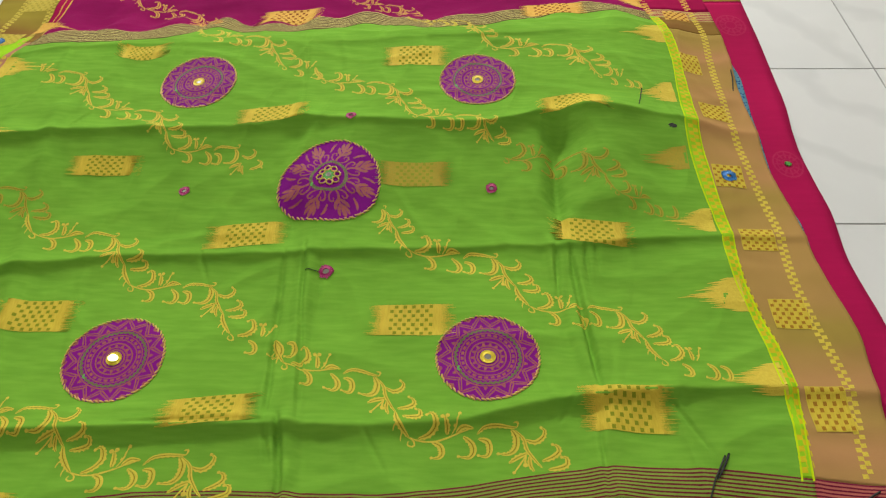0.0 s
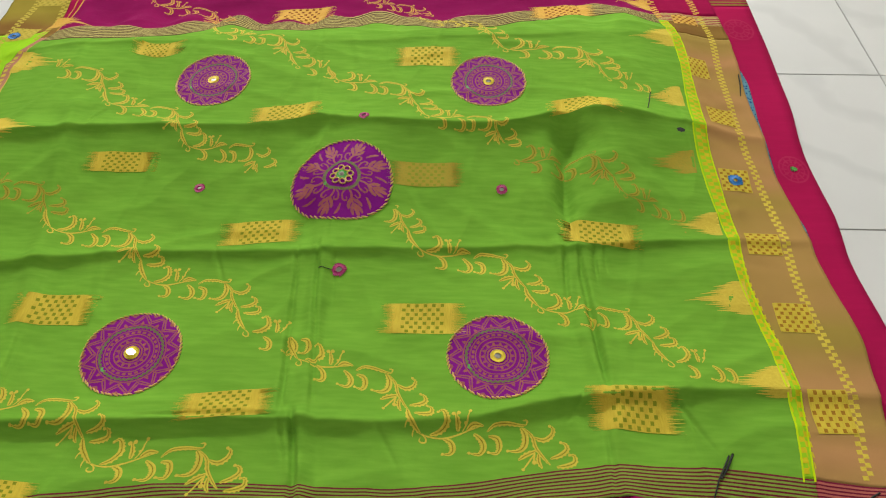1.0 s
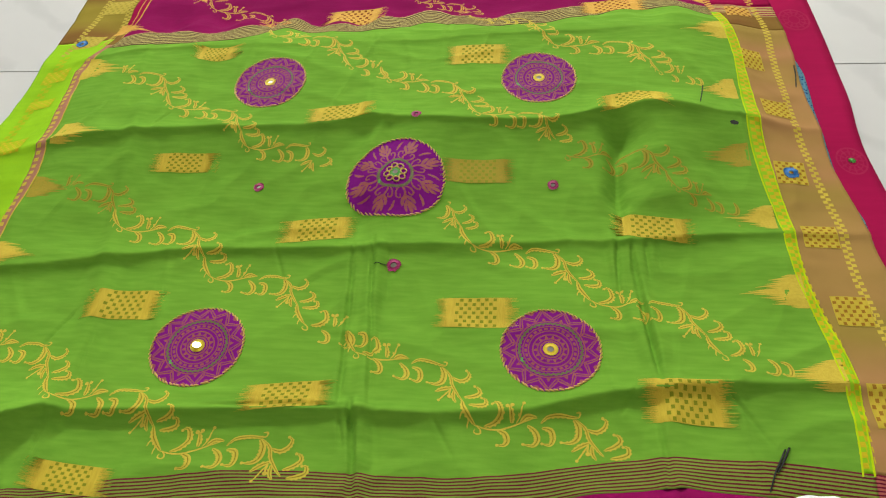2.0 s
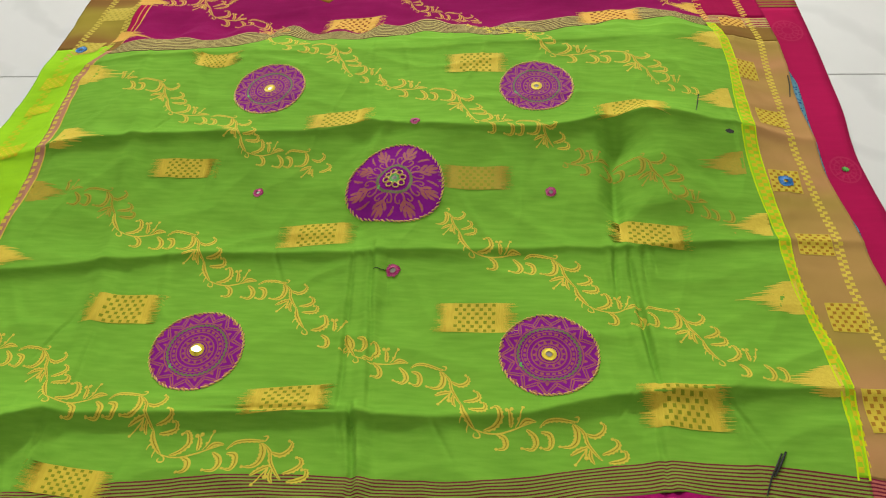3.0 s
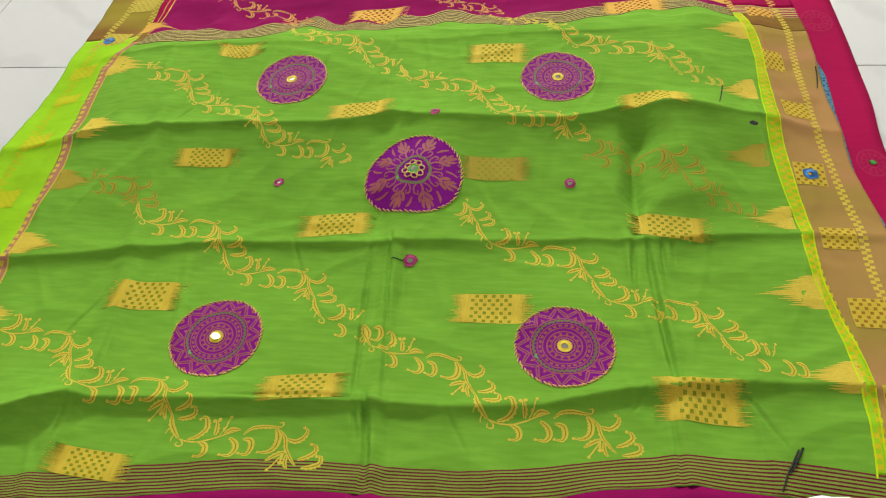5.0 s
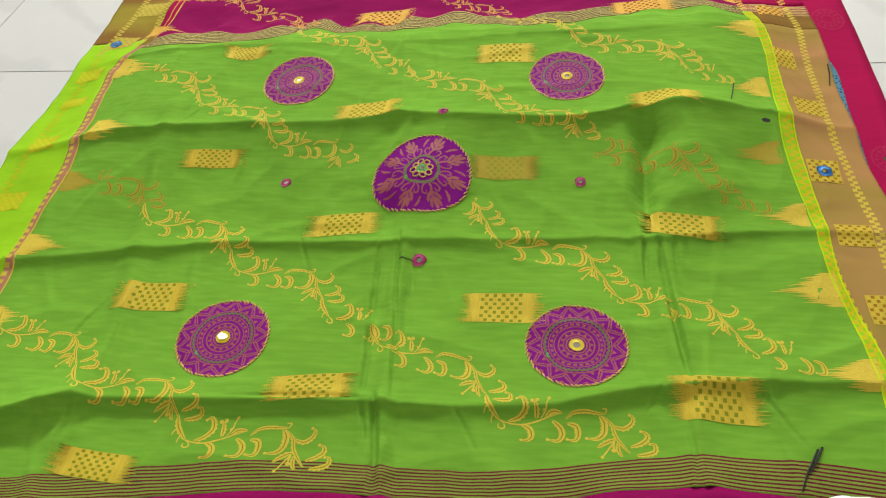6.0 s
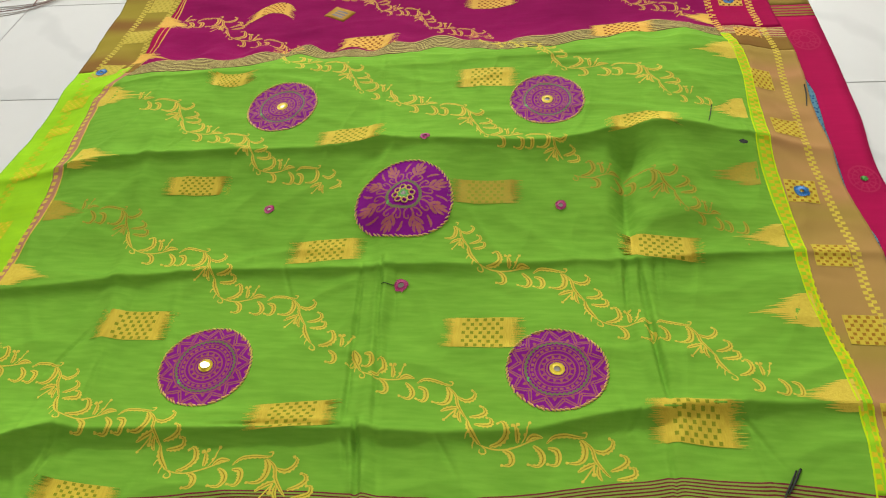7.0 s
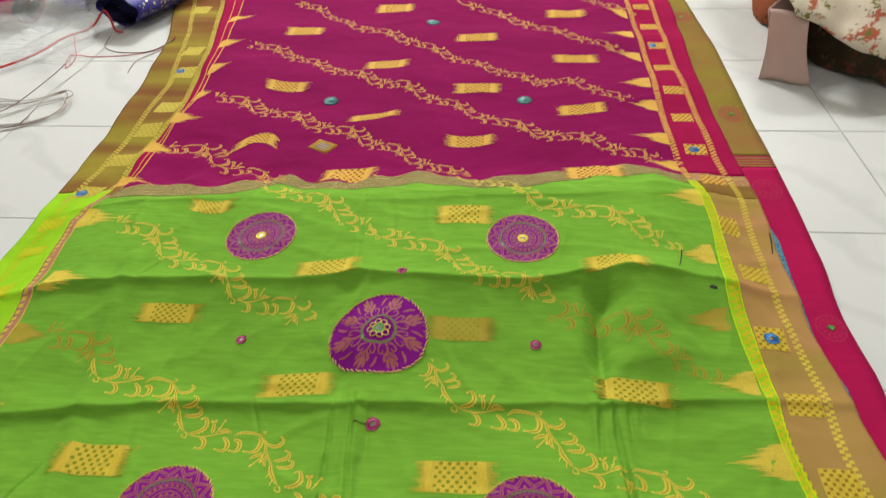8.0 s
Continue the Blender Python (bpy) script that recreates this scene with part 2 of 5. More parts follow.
def slab(name, dims, mat, label, category, kind="structure"):
    s = Sheet()
    box(s, *dims)
    return tagged(s.done(name, [mat], smooth=False), label, category, "", kind)


floor = slab("floor", (X0, X1, Y0, Y1, -0.12, -0.0010), GROUT, "white marble tiled floor with thin grey joints", "floor")
slab("wall_north", (X0 - 0.15, X1 + 0.15, Y1, Y1 + 0.15, -0.12, TOP), PAINT, "plain beige painted wall", "wall")
slab("wall_south", (X0 - 0.15, X1 + 0.15, Y0 - 0.15, Y0, -0.12, TOP), PAINT, "plain beige painted wall", "wall")
slab("wall_west", (X0 - 0.15, X0, Y0, Y1, -0.12, TOP), PAINT, "plain beige painted wall", "wall")
slab("wall_east", (X1, X1 + 0.15, Y0, Y1, -0.12, TOP), PAINT, "plain beige painted wall", "wall")
slab("ceiling", (X0 - 0.15, X1 + 0.15, Y0 - 0.15, Y1 + 0.15, TOP, TOP + 0.12), PAINT, "plain beige ceiling", "ceiling")


# ---- the sari: outlines of its zones, from the near end to the far end ----
def knots(*pts):
    """A smooth curve through a few knots (position, value)."""
    p = np.array(sorted(pts), float)
    xs = np.linspace(p[0, 0], p[-1, 0], 400)
    ys = np.interp(xs, p[:, 0], p[:, 1])
    n = 5
    ys = np.convolve(np.pad(ys, n, mode="edge"), np.ones(2 * n + 1) / (2 * n + 1), mode="valid")
    tab, x0, step, top = ys.tolist(), float(p[0, 0]), float(xs[1] - xs[0]), 399

    def at(v):
        if isinstance(v, np.ndarray):
            return np.interp(v, xs, ys)
        u = (v - x0) / step
        if u <= 0:
            return tab[0]
        if u >= top:
            return tab[top]
        i = int(u)
        return tab[i] + (tab[i + 1] - tab[i]) * (u - i)
    return at


def bump(d, w):
    return np.exp(-(d / w) ** 2)


def ramp(v, a, b):
    v = np.clip((v - a) / (b - a), 0.0, 1.0)
    return v * v * (3 - 2 * v)


def ridge(d, near, far):
    """A crease: steep towards the near side, gentle towards the far side."""
    return np.exp(-(np.sqrt(d * d + 3e-6) - 0.0017) / np.where(d < 0, near, far))


GRADIENTS = np.random.RandomState(5).uniform(0, 2 * math.pi, (64, 64))


def ripple(x, y, seed=0):
    """Smooth gradient noise over the plan, about -0.7 to 0.7."""
    x, y = x + 13.7 * seed, y + 7.3 * seed
    i, j = np.floor(x).astype(int), np.floor(y).astype(int)
    u, v = x - i, y - j
    a, b = u * u * (3 - 2 * u), v * v * (3 - 2 * v)

    def corner(p, q):
        g = GRADIENTS[(i + p) % 64, (j + q) % 64]
        return np.cos(g) * (u - p) + np.sin(g) * (v - q)
    return (corner(0, 0) * (1 - a) + corner(1, 0) * a) * (1 - b) + (corner(0, 1) * (1 - a) + corner(1, 1) * a) * b


# the creases left by folding: four run across the cloth, three along it
CREASE_A = knots((-.66, 0.833), (-.49, 0.840), (-.30, 0.849), (-.05, 0.856), (.20, 0.874), (.45, 0.895), (.60, 0.903))
CREASE_B = knots((-.60, 0.635), (-.46, 0.642), (-.34, 0.656), (-.206, 0.664), (-.09, 0.669), (-.03, 0.684), (.063, 0.679), (.198, 0.674), (.28, 0.701), (.346, 0.698), (.436, 0.694), (.56, 0.685))
CREASE_C = knots((-.46, 0.446), (-.32, 0.465), (-.20, 0.482), (0, 0.489), (.10, 0.496), (.26, 0.504), (.44, 0.518), (.56, 0.520))
CREASE_D = knots((-.46, 0.238), (-.36, 0.249), (-.294, 0.270), (-.20, 0.276), (0, 0.284), (.08, 0.282), (.16, 0.289), (.24, 0.310), (.32, 0.321), (.45, 0.329), (.56, 0.323))
FOLD_1 = knots((.90, -.055), (.71, -.036), (.50, -.010), (.39, -.010), (.29, -.002), (.18, .010))
FOLD_2 = knots((.74, .28), (.515, .266), (.405, .282), (.344, .292), (.20, .30))
FOLD_3 = knots((.70, -.34), (.48, -.313), (.35, -.290), (.28, -.292), (.18, -.300))


# short sharp creases: from, to, depth
SLITS = [(-.318, .400, -.341, .335, .0034), (-.300, .694, -.314, .660, .0026), (.076, .283, .100, .240, .0016), (-.12, .493, -.10, .44, .0020), (.286, .292, .292, .195, .0040),
         (.345, .33, .385, .262, .0022), (-.290, .276, -.297, .215, .0034), (-.282, .305, -.290, .376, .0022), (.252, .290, .270, .320, .0018), (-.150, .2815, -.005, .2865, .0034)]
PLEATS = [(.264, .506, .263, .430, .0080), (.279, .506, .2865, .385, .0090), (.2835, .44, .2925, .322, .0090), (.295, .506, .297, .455, .0044), (.305, .515, .309, .470, .0026)]
LONG_PLEATS = [(-.028, .495, -.018, .345, .0062), (-.020, .38, -.012, .286, .0062), (-.006, .505, .001, .400, .0058), (-.001, .440, .017, .286, .0058), (-.002, .296, .010, .225, .0095), (.007, .250, .014, .170, .0095), (-.012, .284, -.003, .245, .0036), (.012, .49, .018, .42, .0020)]


def along(x, y, xa, ya, xb, yb):
    """The distance from a short line, and how far along it."""
    ux, uy = xb - xa, yb - ya
    t = np.clip(((x - xa) * ux + (y - ya) * uy) / (ux * ux + uy * uy), 0, 1)
    return np.hypot(x - xa - t * ux, y - ya - t * uy), t


def relief(x, y):
    """The height of the cloth's upper face over the floor."""
    a, b, c, e = CREASE_A(x), CREASE_B(x), CREASE_C(x), CREASE_D(x)
    rise = np.where(y >= a, 0.033 * (1 - ramp(y, a, a + 0.15)), 0.0)
    rise = np.where((y >= b) & (y < a), 0.032 + 0.001 * (y - b) / (a - b), rise)
    rise = np.where((y > c) & (y < b), 0.032 * np.clip((y - c) / (b - c), 0, 1) ** 1.25, rise)
    z = 0.0065 + rise * (1 - 0.75 * ramp(abs(x + 0.01), 0.38, 0.54))
    uneven = 0.75 + 0.9 * ripple(x * 5, y * 2, 3) + 0.5 * ripple(x * 19, y * 4, 4)
    z += (0.0046 + 0.003 * bump(x + .035, .03)) * ridge(y - b, 0.015, 0.028)
    z += 0.0040 * uneven * ridge(y - b, 0.005, 0.016)
    d = y - c
    z += 0.0042 * uneven * ridge(d, 0.0046, 0.016)
    z += 0.0068 * ridge(d, 0.013, 0.075) * (1 - 0.35 * ramp(x, 0.0, 0.3))
    d = y - e
    z += 0.0046 * uneven * ridge(d, 0.0048, 0.016)
    z += (0.0066 + 0.010 * ramp(-x, 0.27, 0.31)) * ridge(d, 0.012, 0.075)
    z += 0.0026 * uneven * ridge(y - a, 0.005, 0.02)
    # the lengthwise folds
    d = x - FOLD_1(y)
    z += (1 - ramp(y, 0.46, 0.52)) * (0.0030 * bump(d - 0.011, 0.009) - 0.0014 * bump(d + 0.003, 0.006) - 0.0014 * bump(d - 0.024, 0.006))
    z += 0.003 * bump(d, 0.012) * ramp(y, 0.48, 0.56) * (1 - 0.6 * ramp(y, 0.70, 0.76))
    z -= 0.0012 * bump(d, 0.003) * ramp(y, 0.69, 0.72) * (1 - ramp(y, 0.86, 0.90))
    d = x - FOLD_2(y)
    z += ramp(y, 0.33, 0.37) * (1 - ramp(y, 0.50, 0.53)) * (-0.0012 * bump(d, 0.006) - 0.0014 * bump(d + 0.020, 0.006) + 0.0026 * bump(d - 0.010, 0.009) + 0.002 * bump(d + .010, .006))
    z += ramp(y, 0.53, 0.58) * (1 - ramp(y, 0.70, 0.745)) * (0.009 * bump(d - 0.065, 0.035) - 0.006 * bump(d - 0.004, 0.016) + 0.003 * bump(d + 0.022, 0.012))
    z += (1 - ramp(y, 0.29, 0.33)) * 0.0035 * bump(d - 0.004, 0.016)
    z += 0.0055 * bump(np.hypot((x - .292) * .75, y - .692), .020) + 0.0045 * bump(np.hypot((x - .305) * .7, y - .632), .022)
    z -= 0.0050 * bump(x - .272, .006) * ramp(y, .515, .54) * (1 - ramp(y, .60, .68))
    # hollows below the second crease and below the large disc
    z -= 0.0110 * bump(x - .280, .024) * bump(y - .652, .034) + 0.0060 * bump(x - .268, .012) * bump(y - .580, .045)
    z -= 0.0070 * bump(x + .024, .016) * bump(y - .530, .030) + 0.0040 * bump(x + .033, .010) * bump(y - .655, .020)
    d = x - FOLD_3(y)
    z += 0.0045 * bump(d, 0.012) * (1 - ramp(y, 0.69, 0.73))
    z += 0.012 * bump(np.hypot(x - 0.014, (y - 0.596) * 0.9), 0.045)
    z += 0.0055 * bump(y - 0.945, 0.04) * np.sin(x * 70 + 6 * np.sin(x * 4.0)) * (0.45 + 0.55 * ramp(-x, -0.1, 0.2))
    far = ramp(y, 0.98, 1.1)
    z += far * (0.0024 * np.sin(y * 29 + 3 * x) + 0.002 * bump(x + 0.05, 0.02) - 0.002 * bump(x - 0.29, 0.02) + 0.0030 * ripple(x * 6, y * 9, 8))
    z += far * 0.0016 * np.clip(1 - 9 * abs(ripple(x * 4, y * 5, 9)), 0, 1)
    # broad unevenness, soft wrinkles and fine ones
    near = 1 - 0.5 * ramp(y, 0.95, 1.2)
    z += 0.0016 * np.sin(x * 23 + 9 * y) * np.sin(y * 19 - 7 * x + 1.3)
    z += near * (0.0026 * ripple(x * 9, y * 15, 1) + 0.0013 * ripple(x * 24, y * 34, 2) + 0.0006 * ripple(x * 46, y * 70, 5))
    z += near * 0.0014 * np.clip(1 - 8 * abs(ripple(x * 6 + 3, y * 11, 6)), 0, 1) + near * 0.0012 * np.clip(1 - 10 * abs(ripple(x * 13, y * 5, 7)), 0, 1)
    rough, wander = 0.85 + 0.5 * ripple(x * 40, y * 40, 12), 0.0006 * ripple(x * 60, y * 60, 13)
    for xa, ya, xb, yb, deep in SLITS + PLEATS + LONG_PLEATS:
        d, t = along(x, y, xa, ya, xb, yb)
        deep = deep * np.sqrt(4 * t * (1 - t)) * rough
        z += deep * (0.40 * bump(d, 0.010) - bump(d + wander, 0.0016 + 0.22 * abs(deep)))
    edge = ramp(x, 0.44, 0.53) + ramp(-x, 0.47, 0.56)
    z -= edge * (z - 0.006) * 0.35
    # the hems wave a little where they lie on the floor
    z += (ramp(x, .50, .53) + ramp(-x, .53, .57)) * 0.0035 * (ripple(y * 14, x * 3, 11) + .45)
    return np.maximum(z, 0.0045)


CELL, LEFT, NEAR = 0.0015, -0.87, -0.02
TABLE = relief(*np.meshgrid(LEFT + CELL * np.arange(1010), NEAR + CELL * np.arange(1560)))
ROWS = TABLE.tolist()


def lift(x, y):
    """The height of the creased cloth at a place of the plan."""
    u, v = min(max((x - LEFT) / CELL, 0.0), 1008.0), min(max((y - NEAR) / CELL, 0.0), 1558.0)
    i, j = int(u), int(v)
    u, v = u - i, v - j
    p, q = ROWS[j], ROWS[j + 1]
    return (p[i] * (1 - u) + p[i + 1] * u) * (1 - v) + (q[i] * (1 - u) + q[i + 1] * u) * v


EDGE_LEFT = knots((.0, -.556), (.645, -.560), (.80, -.554), (.91, -.562), (1.09, -.571), (1.27, -.585), (1.56, -.627), (1.83, -.713), (2.3, -.80))
BAND_LEFT = knots((0, -.464), (0.198, -0.464), (0.428, -0.462), (0.600, -0.461), (0.736, -0.478), (0.833, -0.491), (0.872, -0.461), (1.025, -0.475), (1.193, -0.462), (1.491, -0.503), (1.819, -0.574), (2.3, -.66))
BODY_LEFT = knots((0, -.451), (0.198, -0.451), (0.428, -0.450), (0.489, -0.454), (0.598, -0.445), (0.731, -0.461), (0.828, -0.474), (0.889, -0.447), (1.129, -0.458), (1.281, -0.455), (1.584, -0.490), (1.815, -0.526), (2.3, -.61))
LINE_LEFT = knots((.86, -.535), (0.946, -0.525), (1.088, -0.526), (1.319, -0.534), (1.591, -0.590), (1.822, -0.656), (2.3, -.74))
BODY_RIGHT = knots((0, .437), (0.200, 0.445), (0.283, 0.459), (0.330, 0.459), (0.396, 0.455), (0.470, 0.443), (0.521, 0.445), (0.597, 0.436), (0.671, 0.431), (0.766, 0.437), (0.830, 0.445), (0.885, 0.442), (0.971, 0.432), (1.134, 0.427), (1.377, 0.433), (1.790, 0.429), (2.3, .42))
BAND_RIGHT = knots((0, .452), (0.236, 0.460), (0.331, 0.473), (0.371, 0.467), (0.462, 0.452), (0.515, 0.457), (0.663, 0.448), (0.872, 0.457), (0.974, 0.444), (1.133, 0.438), (1.377, 0.445), (1.790, 0.442), (2.3, .432))
LINE_RIGHT = knots((0, .5), (0.249, 0.507), (0.327, 0.520), (0.406, 0.510), (0.479, 0.504), (0.519, 0.511), (0.573, 0.504), (0.682, 0.494), (0.875, 0.501), (0.904, 0.506), (1.029, 0.496), (1.201, 0.492), (1.430, 0.487), (1.795, 0.490), (2.3, .485))
EDGE_RIGHT = knots((0, .525), (.26, .538), (0.346, 0.545), (0.400, 0.551), (0.450, 0.541), (0.496, 0.535), (0.536, 0.537), (0.620, 0.523), (0.686, 0.525), (0.771, 0.524), (0.863, 0.529), (0.954, 0.531), (1.080, 0.524), (1.344, 0.521), (1.714, 0.532), (2.3, .53))
UNDER_RIGHT = knots((0, .585), (.407, .584), (.45, .578), (.505, .573), (.56, .581), (.612, .575), (.683, .572), (.757, .582), (.88, .585), (1.03, .588), (1.17, .586), (1.50, .589), (1.81, .575), (2.3, .57))
# across the cloth: where stripes and plain zones meet
NEAR_STRIPES = knots((-.60, .150), (-0.288, 0.169), (-0.196, 0.179), (-0.093, 0.193), (-0.016, 0.196), (0.109, 0.195), (0.173, 0.201), (0.221, 0.214), (0.288, 0.221), (0.348, 0.219), (.56, .203))
NEAR_GREEN = knots((-.60, .168), (-0.338, 0.189), (-0.288, 0.194), (-0.212, 0.207), (-0.106, 0.221), (-0.042, 0.224), (0.011, 0.223), (0.108, 0.221), (0.183, 0.233), (0.233, 0.244), (0.286, 0.250), (0.391, 0.250), (0.450, 0.244), (0.511, 0.236), (.60, .233))
FAR_GREEN = knots((-.60, .885), (-0.454, 0.866), (-0.385, 0.857), (-0.324, 0.859), (-0.255, 0.863), (-0.200, 0.914), (-0.134, 0.890), (-0.048, 0.894), (0.033, 0.924), (0.120, 0.887), (0.202, 0.912), (0.287, 0.954), (0.371, 0.963), (0.424, 0.939), (.60, .955))
FAR_STRIPES = knots((-.60, .915), (-0.441, 0.899), (-0.387, 0.923), (-0.309, 0.894), (-0.256, 0.918), (-0.207, 0.969), (-0.123, 0.922), (-0.040, 0.953), (0.027, 0.991), (0.101, 0.937), (0.204, 0.975), (0.355, 1.021), (0.422, 0.971), (.60, .985))


def level(v):
    return lambda x: v


def zone(sheet, xa, xb, ya, yb, n, m, slot=0, s0=0.0, s1=1.0, t0=0.0, t1=1.0, rise=0.0):
    """One zone of the cloth between two lengthwise and two crosswise outlines."""
    def at(s, t):
        s, t = s0 + (s1 - s0) * s, t0 + (t1 - t0) * t
        x, y = 0.0, 0.5
        for _ in range(5):
            y = (1 - t) * ya(x) + t * yb(x)
            x = (1 - s) * xa(y) + s * xb(y)
        return (x, y, lift(x, y) + rise)
    sheet.grid(at, n, m, slot)


sari = empty("sari", "green and magenta silk sari with gold motifs on the tiled floor", "sari")
T = 0.0008

s = Sheet()
zone(s, BODY_LEFT, BODY_RIGHT, NEAR_GREEN, FAR_GREEN, 560, 400)
s.done("green_field", [GREEN], sari, "green silk cotton field creased by folding", thick=T)
s = Sheet()
zone(s, BODY_LEFT, BODY_RIGHT, level(0.0), NEAR_STRIPES, 80, 20)
s.done("near_end", [MAGENTA], sari, "magenta silk end of the cloth", thick=T)
s = Sheet()
zone(s, BODY_LEFT, BODY_RIGHT, FAR_STRIPES, level(2.3), 190, 260)
s.done("magenta_field", [MAGENTA], sari, "magenta silk field with soft creases", thick=T)

# woven stripes: dark lines on green near, pale lines on taupe far
s = Sheet()
for k in range(9):
    zone(s, BODY_LEFT, BAND_RIGHT, NEAR_STRIPES, NEAR_GREEN, 260, 1, 0, t0=k / 9, t1=(k + .56) / 9)
    zone(s, BODY_LEFT, BAND_RIGHT, NEAR_STRIPES, NEAR_GREEN, 260, 1, 1, t0=(k + .56) / 9, t1=(k + 1) / 9)
s.done("near_stripes", [STRIPE_GREEN, MAROON], sari, "thin maroon stripes on dull green", thick=T)
s = Sheet()
for k in range(9):
    zone(s, BAND_RIGHT, EDGE_RIGHT, NEAR_STRIPES, NEAR_GREEN, 24, 1, 0, t0=k / 9, t1=(k + .56) / 9)
    zone(s, BAND_RIGHT, EDGE_RIGHT, NEAR_STRIPES, NEAR_GREEN, 24, 1, 1, t0=(k + .56) / 9, t1=(k + 1) / 9)
s.done("near_border_stripes", [ROSE, MAROON], sari, "thin maroon stripes on rose", thick=T)
s = Sheet()
for k in range(8):
    zone(s, BODY_LEFT, BODY_RIGHT, FAR_GREEN, FAR_STRIPES, 170, 1, 0, t0=k / 8, t1=(k + .68) / 8)
    zone(s, BODY_LEFT, BODY_RIGHT, FAR_GREEN, FAR_STRIPES, 170, 1, 1, t0=(k + .68) / 8, t1=(k + 1) / 8)
s.done("far_stripes", [STRIPE_GREY, STRIPE_PALE], sari, "thin pale stripes on taupe", thick=T)

# side borders
s = Sheet()
zone(s, EDGE_LEFT, BAND_LEFT, level(0.0), level(0.905), 24, 190)
s.done("lime_selvedge", [LIME], sari, "bright lime selvedge", thick=T)
s = Sheet()
zone(s, BAND_LEFT, BODY_LEFT, level(0.0), level(0.878), 5, 190)
s.done("mauve_band", [MAUVE], sari, "narrow mauve brown band", thick=T)
s = Sheet()
zone(s, EDGE_LEFT, BAND_LEFT, level(0.905), level(2.3), 20, 190)
zone(s, BAND_LEFT, BODY_LEFT, level(0.878), level(0.925), 4, 8)
s.done("olive_border", [OLIVE], sari, "olive and brown shot silk border", thick=T)
s = Sheet()
zone(s, BAND_LEFT, BODY_LEFT, level(0.925), level(2.3), 6, 120)
s.done("rose_band", [CRIMSON], sari, "narrow rose band", thick=T)
s = Sheet()
zone(s, BODY_RIGHT, BAND_RIGHT, NEAR_GREEN, level(0.955), 6, 190)
s.done("lime_band", [LIME], sari, "bright lime band", thick=T)
s = Sheet()
zone(s, BAND_RIGHT, EDGE_RIGHT, NEAR_GREEN, level(0.912), 24, 190)
s.done("tan_border", [TAN], sari, "tan shot silk border", thick=T)
s = Sheet()
zone(s, BODY_RIGHT, EDGE_RIGHT, level(0.985), level(2.3), 22, 120)
s.done("crimson_border", [CRIMSON], sari, "crimson silk border", thick=T)

s = Sheet()
zone(s, BAND_RIGHT, EDGE_RIGHT, level(0.912), level(0.955), 18, 8)
s.done("olive_border_block", [OLIVE], sari, "plain olive block of the border", thick=T)
s = Sheet()
for k in range(12):
    zone(s, BODY_RIGHT, EDGE_RIGHT, level(0.955 + 0.0025 * k), level(0.9575 + 0.0025 * k), 20, 1, k % 2)
s.done("border_stripes", [STRIPE_PALE, CRIMSON], sari, "thin pale stripes on the crimson border", thick=T)
s = Sheet()
zone(s, BODY_RIGHT, EDGE_RIGHT, level(0.0), NEAR_STRIPES, 22, 16)
s.done("near_border_end", [CRIMSON], sari, "crimson silk border end", thick=T)


def under(x, y):
    return 0.0022 + 0.22 * (lift(0.9 * x, y) - 0.004) + 0.0012 * math.sin(y * 31) * math.sin(x * 40)


def under_zone(y0, y1, m, slot, sheet, inset=0.045):
    sheet.grid(lambda a, b: ((1 - a) * (EDGE_RIGHT(y0 + (y1 - y0) * b) - inset) + a * UNDER_RIGHT(y0 + (y1 - y0) * b), y0 + (y1 - y0) * b,
                             min(under(0.55, y0 + (y1 - y0) * b), lift(0.5, y0 + (y1 - y0) * b) - 0.002)), 8, m, slot)


s = Sheet()
under_zone(0.0, 1.022, 110, 0, s)
s.done("pink_under_layer", [PINK], sari, "pink red layer folded underneath", thick=T)
s = Sheet()
for k in range(9):
    under_zone(1.022 + 0.004 * k, 1.026 + 0.004 * k, 1, k % 2, s)
s.done("under_stripes", [CRIMSON, UNDER_OLIVE], sari, "thin stripes of the layer underneath", thick=T)
s = Sheet()
under_zone(1.058, 2.3, 120, 0, s)
s.done("olive_under_layer", [UNDER_OLIVE], sari, "olive layer folded underneath", thick=T)


# ---- motifs woven into and sewn onto the sari ----
def on(x, y, up=0.0005):
    """A place on the cloth; the woven motifs lie hardly proud of it."""
    return (x, y, lift(x, y) + 0.35 * up)


def smooth_line(pts, n):
    """Points spread evenly along a bent line through pts."""
    p = np.array(pts, float)
    q = []
    for i in range(len(p) - 1):
        a, b, c, d = p[max(i - 1, 0)], p[i], p[i + 1], p[min(i + 2, len(p) - 1)]
        for k in range(n):
            t = k / n
            q.append(0.5 * (2 * b + (c - a) * t + (2 * a - 5 * b + 4 * c - d) * t * t + (3 * b - a - 3 * c + d) * t ** 3))
    q.append(p[-1])
    return q


